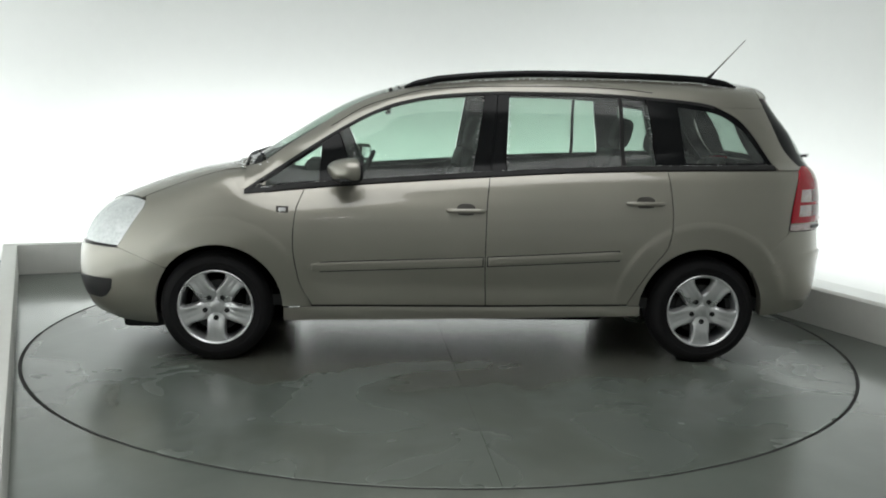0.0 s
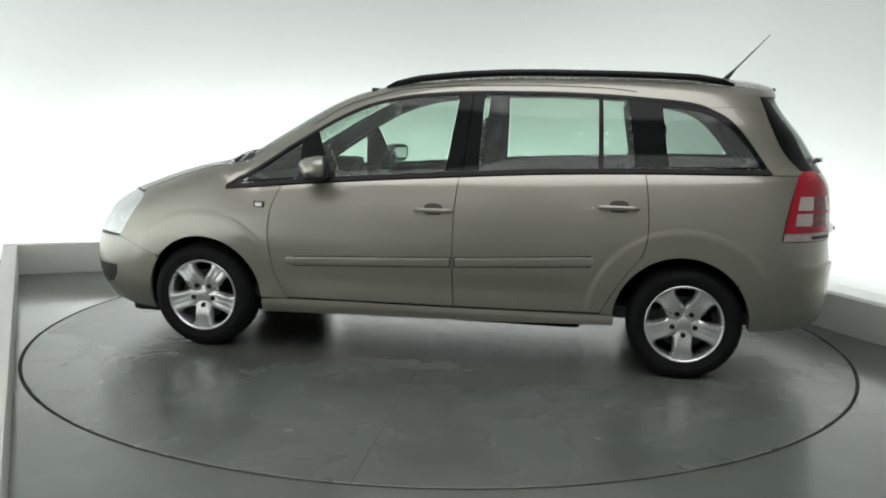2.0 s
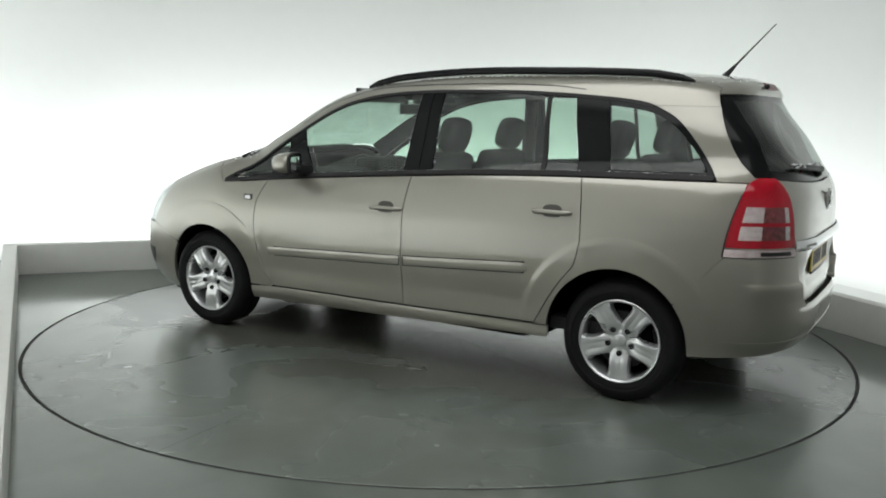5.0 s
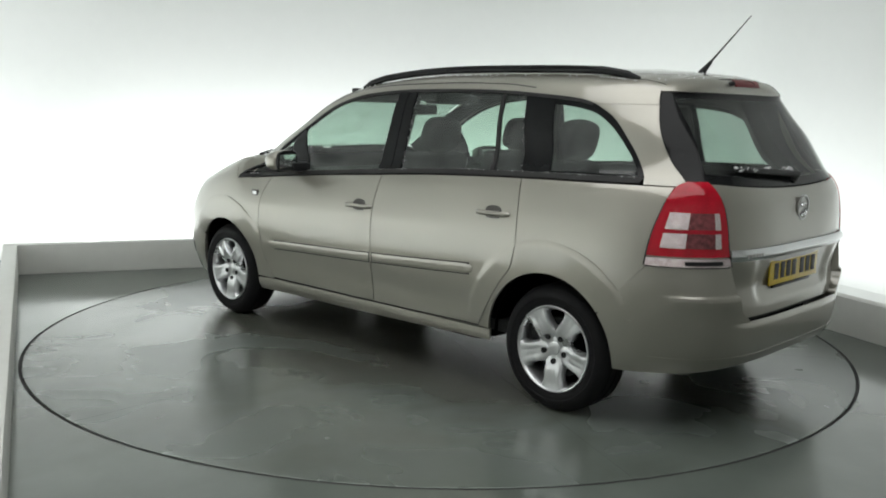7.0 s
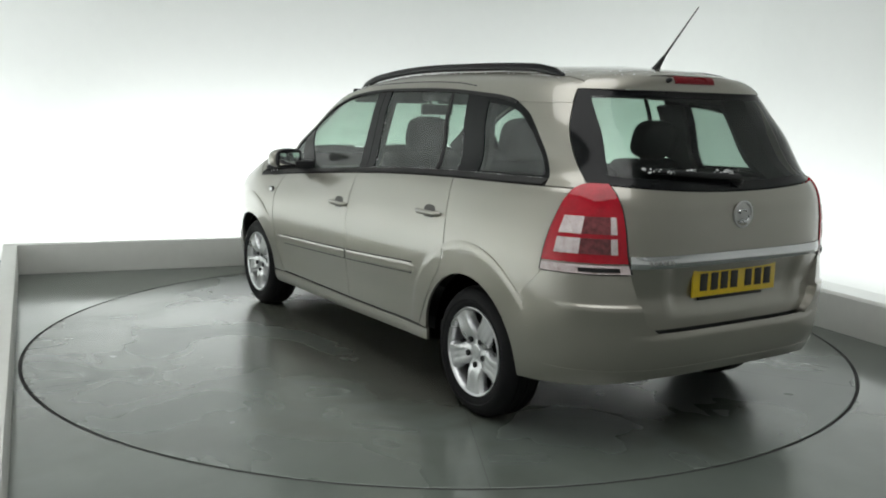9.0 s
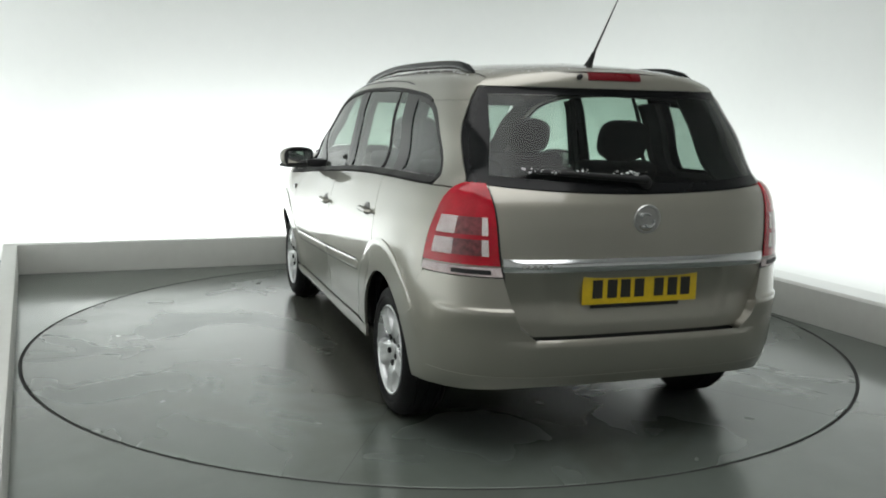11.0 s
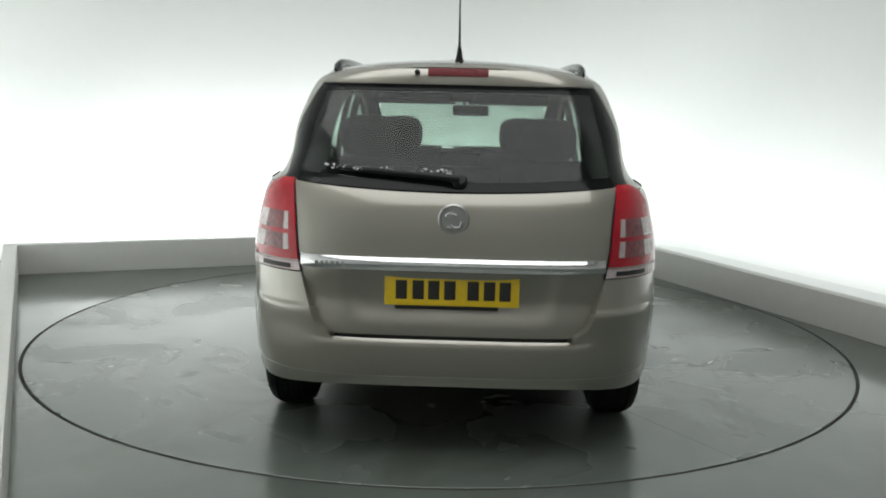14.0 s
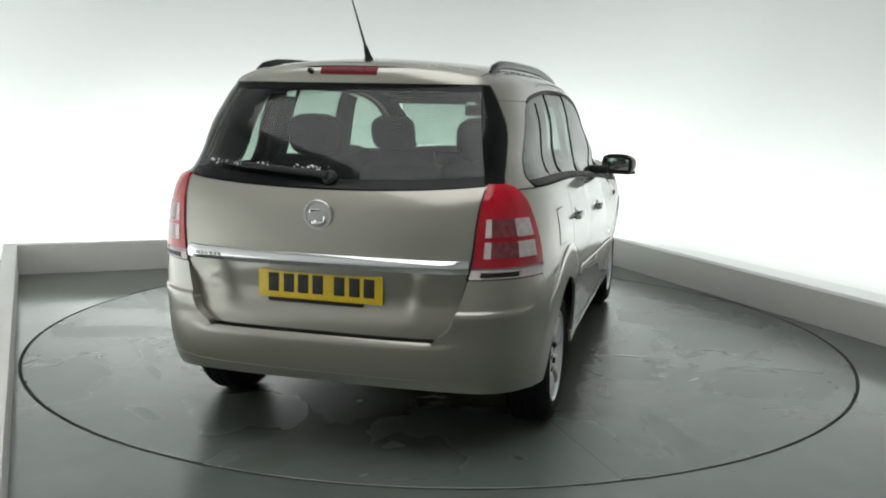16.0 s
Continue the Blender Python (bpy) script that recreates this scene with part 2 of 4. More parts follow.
def box(bm, c, s, bevel=0.0, rot=None, segments=2):
    got = bmesh.ops.create_cube(bm, size=1.0)["verts"]
    m = Matrix.Translation(c) @ (rot or Matrix()) @ Matrix.Diagonal((*s, 1))
    bmesh.ops.transform(bm, matrix=m, verts=got)
    if bevel:
        edges = list({e for v in got for e in v.link_edges})
        bmesh.ops.bevel(bm, geom=edges, offset=bevel, segments=segments, affect="EDGES", profile=0.6)


def lathe(bm, profile, steps=48, axis="Y", at=(0, 0, 0)):
    """Turns (radius, along) pairs about an axis."""
    rings = []
    for r, h in profile:
        ring = []
        for i in range(steps):
            a = 2 * math.pi * i / steps
            p = (r * math.cos(a), h, r * math.sin(a)) if axis == "Y" else (r * math.cos(a), r * math.sin(a), h)
            ring.append(bm.verts.new(Vector(p) + Vector(at)))
        rings.append(ring)
    for a, b in zip(rings, rings[1:]):
        for i in range(steps):
            j = (i + 1) % steps
            bm.faces.new((a[i], a[j], b[j], b[i]))
    return rings


def tube(bm, points, radius, steps=10, flat=1.0):
    """A rod along points; flat squeezes it upright."""
    rings = []
    for i, p in enumerate(points):
        d = (Vector(points[min(i + 1, len(points) - 1)]) - Vector(points[max(i - 1, 0)])).normalized()
        s = d.cross(Vector((0, 0, 1)))
        s = s.normalized() if s.length > 1e-4 else Vector((1, 0, 0))
        u = s.cross(d)
        r = radius[i] if isinstance(radius, (list, tuple)) else radius
        rings.append([bm.verts.new(Vector(p) + s * (r * math.cos(a)) + u * (r * flat * math.sin(a)))
                      for a in (2 * math.pi * k / steps for k in range(steps))])
    for a, b in zip(rings, rings[1:]):
        for i in range(steps):
            j = (i + 1) % steps
            bm.faces.new((a[i], a[j], b[j], b[i]))
    bm.faces.new(rings[0][::-1])
    bm.faces.new(rings[-1])


def curve(*pts):
    """A smooth monotone curve through (x, y) pairs, held level or extended beyond its ends."""
    xs, ys = np.array([p[0] for p in pts], float), np.array([p[1] for p in pts], float)
    if len(xs) == 1:
        return lambda x: ys[0]
    h, d = np.diff(xs), np.diff(ys) / np.diff(xs)
    m = np.empty(len(xs))
    m[0], m[-1] = d[0], d[-1]
    for i in range(1, len(xs) - 1):
        m[i] = 0 if d[i - 1] * d[i] <= 0 else (h[i - 1] + h[i]) * 3 / ((2 * h[i] + h[i - 1]) / d[i - 1] + (h[i] + 2 * h[i - 1]) / d[i])
    n = 800
    gx = np.linspace(xs[0], xs[-1], n + 1)
    k = np.clip(np.searchsorted(xs, gx, side="right") - 1, 0, len(xs) - 2)
    t = (gx - xs[k]) / h[k]
    gy = ((1 + 2 * t) * (1 - t) ** 2 * ys[k] + t * (1 - t) ** 2 * h[k] * m[k]
          + t * t * (3 - 2 * t) * ys[k + 1] + t * t * (t - 1) * h[k] * m[k + 1])
    table, x0, step = gy.tolist(), float(xs[0]), float((xs[-1] - xs[0]) / n)

    def value(x):
        f = (x - x0) / step
        if f <= 0:
            return table[0]
        if f >= n:
            return table[n]
        i = int(f)
        return table[i] + (table[i + 1] - table[i]) * (f - i)
    return value


def line(*pts):
    xs, ys = [p[0] for p in pts], [p[1] for p in pts]
    return lambda x: float(np.interp(x, xs, ys))


# ---------------------------------------------------------------- the studio
def studio():
    # floor round the table, out to the backdrop
    verts, faces, n = [], [], 160
    radii = [2.437, 2.437, 3.0, 5.0, 9.5]
    for k, r in enumerate(radii):
        for i in range(n):
            a = 2 * math.pi * i / n
            verts.append((r * math.cos(a), r * math.sin(a), -0.06 if k == 0 else 0.0))
    for k in range(len(radii) - 1):
        for i in range(n):
            j = (i + 1) % n
            faces.append((k * n + i, (k + 1) * n + i, (k + 1) * n + j, k * n + j))
    link_mesh("floor", verts, faces, FLOOR, smooth=False, kind="structure", category="floor",
              label="grey painted floor, damp and mottled, round the turntable")
    bm = bmesh.new()
    lathe(bm, [(0.001, -0.07), (2.6, -0.07)], 64, "Z")
    ob = part("floor_pit", bm, SEAM, None, "dark pit under the turntable's gap")
    tagged(ob, kind="structure", category="floor")

    # low wall on three sides, hiding the lamps
    def low_wall(name, p, q, thick=0.10, h=0.242):
        """From p to q along its inner foot; it is thick to the left of that way."""
        p, q = Vector(p), Vector(q)
        d = (q - p).normalized()
        n = Vector((-d.y, d.x))
        c = (p + q) / 2 + n * (thick / 2)
        bm = bmesh.new()
        box(bm, (c.x, c.y, h / 2), ((q - p).length, thick, h), 0.006, Matrix.Rotation(math.atan2(d.y, d.x), 4, "Z"))
        ob = part(name, bm, KERB_WHITE, None, "low off-white wall along the studio floor's edge")
        tagged(ob, kind="structure", category="low wall")
    low_wall("low_wall_back", (-3.48, 1.462), (1.375, 3.353))
    low_wall("low_wall_left", (-1.00, -3.722), (-3.381, 1.497))
    low_wall("low_wall_right", (1.283, 3.313), (3.95, -3.05))

    # white trough between the low wall and the backdrop
    def trough(name, p, q, z=0.003, width=1.25):
        p, q = Vector(p), Vector(q)
        d = (q - p).normalized()
        n = Vector((-d.y, d.x))
        c = (p + q) / 2 + n * (0.1 + width / 2)
        bm = bmesh.new()
        box(bm, (c.x, c.y, z), ((q - p).length, width - 0.01, 0.004), 0, Matrix.Rotation(math.atan2(d.y, d.x), 4, "Z"))
        tagged(part(name, bm, WALL_WHITE, None, "white floor of the lamp trough behind the low wall", smooth=False), kind="structure", category="floor")
    trough("trough_floor_back", (-3.40, 1.494), (1.90, 3.558))
    trough("trough_floor_left", (-1.00, -3.722), (-3.30, 1.32))
    trough("trough_floor_right", (1.17, 3.583), (3.95, -3.05), 0.009)

    # backdrop: one sheet with round corners, and a shell that closes the room behind the camera
    outline = []
    U, V0, V1, R = 4.0, -7.6, 3.75, 1.6
    for cu, cv, a0 in ((U - R, V1 - R, 0), (-U + R, V1 - R, 90), (-U + R, V0 + R, 180), (U - R, V0 + R, 270)):
        for i in range(17):
            a = radians(a0 + 90 * i / 16)
            outline.append((cu + R * math.cos(a), cv + R * math.sin(a)))
    verts, faces, plain_faces, n = [], [], [], len(outline)
    levels = [(0.0, 0.3), (0.03, 0.17), (0.09, 0.08), (0.18, 0.025), (0.3, 0.0), (1.2, 0.0), (2.4, 0.0), (3.6, 0.0), (4.3, 0.0)]
    for z, pull in levels:
        for u, v in outline:
            l = math.hypot(u, v)
            verts.append(room(u * (1 - pull / l), v * (1 - pull / l), z + 0.004))
    for k in range(len(levels) - 1):
        for i in range(n):
            j = (i + 1) % n
            shell = plain_faces if 33 <= i < 67 else faces
            shell.append((k * n + i, k * n + j, (k + 1) * n + j, (k + 1) * n + i))
    link_mesh("wall_behind_camera", verts, plain_faces, ROOM_GREY, kind="structure", category="wall", label="plain pale studio wall")
    link_mesh("backdrop", verts, faces, WALL_WHITE, kind="structure", category="backdrop",
              label="seamless white studio wall with rounded corners, lit from below")
    bm = bmesh.new()
    box(bm, room(0, -1.9, 4.36), (8.6, 12.0, 0.1), 0, Matrix.Rotation(radians(ROOM), 4, "Z"))
    tagged(part("ceiling", bm, CEILING_GREY, None, "plain grey studio ceiling", smooth=False), kind="structure", category="ceiling")


SEAM_ANGLE = -88.5


def turntable():
    table = new("turntable")
    tagged(table, "round grey painted turntable, wet and stained, with shade painted in under the car, set flush in the floor", "turntable")
    # six wedge-shaped deck plates with hairline seams
    for k in range(6):
        a0 = SEAM_ANGLE + 60 * k
        verts, faces, n = [], [], 28
        radii = [0.0, 0.5, 1.2, 1.9, 2.414, 2.4165, 2.417]
        drop = [0, 0, 0, 0, 0, -0.0015, -0.05]
        inset = Vector((math.cos(radians(a0 + 30)), math.sin(radians(a0 + 30)), 0)) * 0.0022
        for r, z in zip(radii, drop):
            for i in range(n + 1):
                a = radians(a0 + 60 * i / n)
                verts.append(Vector((r * math.cos(a), r * math.sin(a), z)) + inset)
        for j in range(len(radii) - 1):
            for i in range(n):
                p = j * (n + 1) + i
                faces.append((p, p + n + 1, p + n + 2, p + 1))
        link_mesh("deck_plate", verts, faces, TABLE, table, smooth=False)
    bm = bmesh.new()
    lathe(bm, [(0.001, -0.012), (2.40, -0.012)], 64, "Z")
    part("deck_frame", bm, SEAM, table, "dark frame under the deck plates")
    # black ring added near the top of the open gap, as its shade
    bm = bmesh.new()
    lathe(bm, [(2.4195, -0.03), (2.4195, -0.0028), (2.4355, -0.0028), (2.4355, -0.03)], 160, "Z")
    part("edge_gap_shade", bm, SEAM, table, "black ring added as the shade in the gap round the turntable")
    return table


# ---------------------------------------------------------------- the car's skin
# Everything is cut from one skin: at each height the outline in plan is a blunt oval.
HALF = curve((0.16, 0.76), (0.24, 0.815), (0.32, 0.836), (0.42, 0.847), (0.55, 0.857), (0.68, 0.860), (0.80, 0.857), (0.90, 0.846),
             (1.00, 0.824), (1.06, 0.804), (1.085, 0.788), (1.118, 0.742), (1.16, 0.720), (1.30, 0.684), (1.40, 0.655), (1.49, 0.622),
             (1.53, 0.600), (1.568, 0.540), (1.594, 0.440), (1.614, 0.26), (1.626, 0.0))
NOSE = curve((0.16, -2.00), (0.24, -2.14), (0.33, -2.182), (0.45, -2.208), (0.55, -2.200), (0.65, -2.172), (0.76, -2.11), (0.85, -2.00),
             (0.95, -1.77), (1.04, -1.49), (1.085, -1.265), (1.22, -1.015), (1.34, -0.82), (1.43, -0.65), (1.50, -0.47),
             (1.55, -0.28), (1.585, -0.05), (1.61, 0.25), (1.626, 0.55))
NOSE_START = curve((0.9, -0.6), (1.1, -0.45), (1.3, 0.1), (1.5, 0.4), (1.626, 0.8))
NOSE_POWER = curve((0.5, 4.4), (0.75, 4.2), (1.05, 4.1), (1.18, 5.4), (1.45, 5.2), (1.55, 3.0), (1.62, 2.2))
TAIL = curve((0.16, 1.90), (0.24, 2.04), (0.29, 2.10), (0.38, 2.142), (0.48, 2.154), (0.56, 2.156), (0.66, 2.148), (0.80, 2.134),
             (0.92, 2.130), (1.01, 2.118), (1.07, 2.092), (1.10, 2.072), (1.30, 1.950), (1.48, 1.822), (1.505, 1.812), (1.525, 1.814),
             (1.560, 1.808), (1.580, 1.786), (1.602, 1.71), (1.626, 1.35))
TAIL_START = curve((0.4, 1.2), (1.0, 1.2), (1.45, 1.0), (1.52, 0.98), (1.6, 0.7))
TAIL_POWER = curve((0.5, 4.0), (0.95, 4.1), (1.2, 4.9), (1.45, 5.4), (1.56, 4.2), (1.62, 2.6))
FRONT_AXLE, REAR_AXLE, WHEEL_Z = -1.3515, 1.3515, 0.300
ARCH_F, ARCH_R, ARCH_Z = (-1.335, 0.345), (1.328, 0.352), 0.305


def smooth01(t):
    t = min(1.0, max(0.0, t))
    return t * t * (3 - 2 * t)


def side_y(x, z):
    """Half the car's width at x, z."""
    if x > 0.6:
        z += 0.016 * ((x - 0.6) / 1.0) ** 2 * smooth01((z - 1.15) / 0.3)
    if z >= 1.626:
        return 0.0
    # the shoulder under the windows climbs towards the tail
    rise = (1.104 - BELT(x)) * smooth01((x + 1.32) / 0.35)
    w = HALF(z + rise * smooth01((z - 0.70) / 0.25) * smooth01((1.45 - z) / 0.35))
    w *= 1.014 + 0.030 * smooth01((-0.4 - x) / 0.8) * smooth01((z - 0.4) / 0.3) + 0.030 * max(0.8 * smooth01(1.1 - x), smooth01((z - 1.18) / 0.2)) * smooth01((z - 1.04) / 0.10)
    if z < 1.0:
        for cx, r in (ARCH_F, ARCH_R):
            d = math.hypot(x - cx, z - ARCH_Z)
            w += (0.005 if cx > 0 else 0.004) * smooth01((r + 0.150 - d) / 0.016)
        # gentle hollow along the doors
        w -= 0.007 * math.exp(-((z - 0.44) / 0.08) ** 2) * smooth01((0.95 - abs(x - 0.05)) / 0.25)
    a = NOSE_START(z)
    if x < a:
        u = (a - x) / (a - NOSE(z))
        if u >= 1:
            return 0.0
        n = NOSE_POWER(z)
        w *= (1 - u ** n) ** (1 / n)
    b = TAIL_START(z)
    if x > b:
        u = (x - b) / (TAIL(z) - b)
        if u >= 1:
            return 0.0
        n = TAIL_POWER(z)
        w *= (1 - u ** n) ** (1 / n)
    return w


def solve(inside, lo, hi):
    for _ in range(26):
        mid = (lo + hi) / 2
        lo, hi = (mid, hi) if inside(mid) else (lo, mid)
    return lo


def side(x, z):
    return Vector((x, -side_y(x, z), z))


def top(x, y):
    return Vector((x, y, solve(lambda z: side_y(x, z) > abs(y), 0.76, 1.66)))


def tail_x(y, z):
    return solve(lambda x: side_y(x, z) > abs(y), 0.6, 2.3)


def tail(y, z):
    return Vector((tail_x(y, z), y, z))


def gate(y, z):
    """The tailgate's skin, pressed in round the number plate."""
    p = tail(y, z)
    p.x -= 0.036 * smooth01((0.80 - z) / 0.16) + 0.018 * smooth01((0.43 - abs(y) - 0.22 * (0.78 - z)) / 0.05) * smooth01((z - 0.565) / 0.07) * smooth01((0.80 - z) / 0.02)
    return p


def round_tail(a, z):
    """Round the car's tail by angle a (degrees from straight back, + to the car's left)."""
    c, s = math.cos(radians(a)), math.sin(radians(a))
    r = solve(lambda r: side_y(1.2 + r * c, z) > abs(r * s), 0, 1.6)
    return Vector((1.2 + r * c, -r * s, z))


def round_nose(a, z):
    c, s = math.cos(radians(a)), math.sin(radians(a))
    r = solve(lambda r: side_y(-1.2 - r * c, z) > abs(r * s), 0, 1.6)
    return Vector((-1.2 - r * c, -r * s, z))


def tail_angle(p):
    return math.degrees(math.atan2(-p.y, p.x - 1.2))


def nose_angle(p):
    return math.degrees(math.atan2(-p.y, -p.x - 1.2))


def const(v):
    return lambda _: v


def patch(chart, left, right, low, high, nu=24, nv=20, gap=0.0025, us=None, vs=None):
    """A grid of points on a chart (a, b): left and right are edges a(b); low and high are edges b(a)."""
    us = us or [i / nu for i in range(nu + 1)]
    vs = vs or [i / nv for i in range(nv + 1)]
    rows = []
    for v in vs:
        row = []
        for u in us:
            a = b = None
            b = 0.5 * (low(0.5 * (left(0) + right(0))) + high(0.5 * (left(0) + right(0))))
            for _ in range(5):
                l, r = left(b) + gap, right(b) - gap
                a = l + (r - l) * u
                lo, hi = low(a) + gap, high(a) - gap
                b = lo + (max(hi, lo) - lo) * v
            row.append(chart(a, b))
        rows.append(row)
    return rows


def skin(rows, out=0.0, lip=0.014, flip=False):
    """Vertices and faces of a panel from its grid, moved out along its normals, with lips folded inwards round its edge."""
    nv, nu = len(rows), len(rows[0])
    P = np.array([[tuple(p) for p in r] for r in rows])
    du, dv = np.gradient(P, axis=1), np.gradient(P, axis=0)
    N = np.cross(du, dv)
    N /= np.maximum(np.linalg.norm(N, axis=2, keepdims=True), 1e-9)
    mid, nm = P.reshape(-1, 3).mean(0), N.reshape(-1, 3).mean(0)
    if np.dot(nm, mid - np.array([mid[0] * 0.72, 0, 0.75])) < 0:
        N, flip = -N, not flip
    P = P + N * out
    verts = [tuple(p) for p in P.reshape(-1, 3)]
    faces = []
    for j in range(nv - 1):
        for i in range(nu - 1):
            f = (j * nu + i, j * nu + i + 1, (j + 1) * nu + i + 1, (j + 1) * nu + i)
            faces.append(f[::-1] if flip else f)
    if lip:
        ring = ([(0, i) for i in range(nu)] + [(j, nu - 1) for j in range(1, nv)]
                + [(nv - 1, i) for i in range(nu - 2, -1, -1)] + [(j, 0) for j in range(nv - 2, 0, -1)])
        k = len(verts)
        for j, i in ring:
            verts.append(tuple(P[j, i]))
            verts.append(tuple(P[j, i] - N[j, i] * lip))
        n = len(ring)
        for q in range(n):
            a, b = k + 2 * q, k + 2 * ((q + 1) % n)
            f = (a, a + 1, b + 1, b)
            faces.append(f[::-1] if flip else f)
    return verts, faces


def join(*pieces):
    verts, faces = [], []
    for v, f in pieces:
        k = len(verts)
        verts += v
        faces += [tuple(i + k for i in g) for g in f]
    return verts, faces


def panel(name, piece, mat, parent, label="", mirror=False):
    verts, faces = piece
    if mirror:
        verts = [(x, -y, z) for x, y, z in verts]
        faces = [f[::-1] for f in faces]
    return link_mesh(name, verts, faces, mat, parent, label)


def mirrored(bm):
    bmesh.ops.scale(bm, vec=(1, -1, 1), verts=bm.verts)
    bmesh.ops.reverse_faces(bm, faces=bm.faces)


# edges on the flank (x by height, or height by x)
BELT = curve((-1.19, 0.940), (-0.78, 0.980), (0.13, 1.050), (0.6, 1.080), (1.13, 1.100), (1.72, 1.112))
DLO = curve((-1.19, 0.945), (-0.94, 1.115), (-0.70, 1.268), (-0.55, 1.352), (-0.39, 1.418), (-0.15, 1.468), (0.10, 1.489), (0.26, 1.495),
            (0.60, 1.497), (0.87, 1.490), (1.10, 1.476), (1.27, 1.462), (1.40, 1.440), (1.52, 1.378), (1.62, 1.276), (1.70, 1.168), (1.737, 1.112))
DOOR_F = curve((0.32, -0.83), (0.46, -0.90), (0.67, -0.93), (0.82, -0.918), (0.96, -0.87))
DOOR_M = curve((0.33, 0.120), (0.59, 0.110), (0.84, 0.113), (1.05, 0.132))
DOOR_R = curve((0.33, 0.903), (0.47, 0.983), (0.57, 1.048), (0.67, 1.120), (0.79, 1.140), (0.94, 1.132), (1.10, 1.110))
SILL = curve((-1.0, 0.312), (-0.83, 0.320), (0.12, 0.326), (0.93, 0.338))
GLASS_EDGE = curve((-1.30, 0.690), (-1.10, 0.665), (-0.80, 0.600), (-0.5, 0.548), (-0.30, 0.540), (0.3, 0.545), (1.4, 0.535), (1.8, 0.52))
# the tailgate's outline by height
GATE_Y = curve((0.520, 0.455), (0.560, 0.520), (0.62, 0.545), (0.76, 0.585), (0.84, 0.600), (1.00, 0.612), (1.10, 0.625))
BACK_X = curve((1.08, 1.940), (1.118, 1.900), (1.20, 1.820), (1.35, 1.742), (1.50, 1.690))


def WINDOW_Y(z):
    return side_y(BACK_X(z), z)


LIGHT_SIDE_X = curve((0.765, 1.815), (0.85, 1.825), (0.95, 1.845), (1.03, 1.866), (1.08, 1.880), (1.115, 1.892))


def arch(cx, r):
    return lambda x: ARCH_Z + math.sqrt(max(0.0, r * r - (x - cx) ** 2))


def arch_columns(x0, x1, cx, r, ends=6, around=30):
    """Column fractions between x0 and x1 that bunch up where a wheel arch is steep."""
    xs = []
    if cx - r > x0 + 0.01:
        xs += [x0 + (cx - r - x0) * i / ends for i in range(ends)]
    xs += [x for x in (cx - r * math.cos(math.pi * i / around) for i in range(around + 1)) if x0 <= x <= x1]
    if cx + r < x1 - 0.01:
        xs += [cx + r + (x1 - cx - r) * i / ends for i in range(1, ends + 1)]
    if xs[0] > x0:
        xs.insert(0, x0)
    if xs[-1] < x1:
        xs.append(x1)
    return [(x - x0) / (x1 - x0) for x in xs]


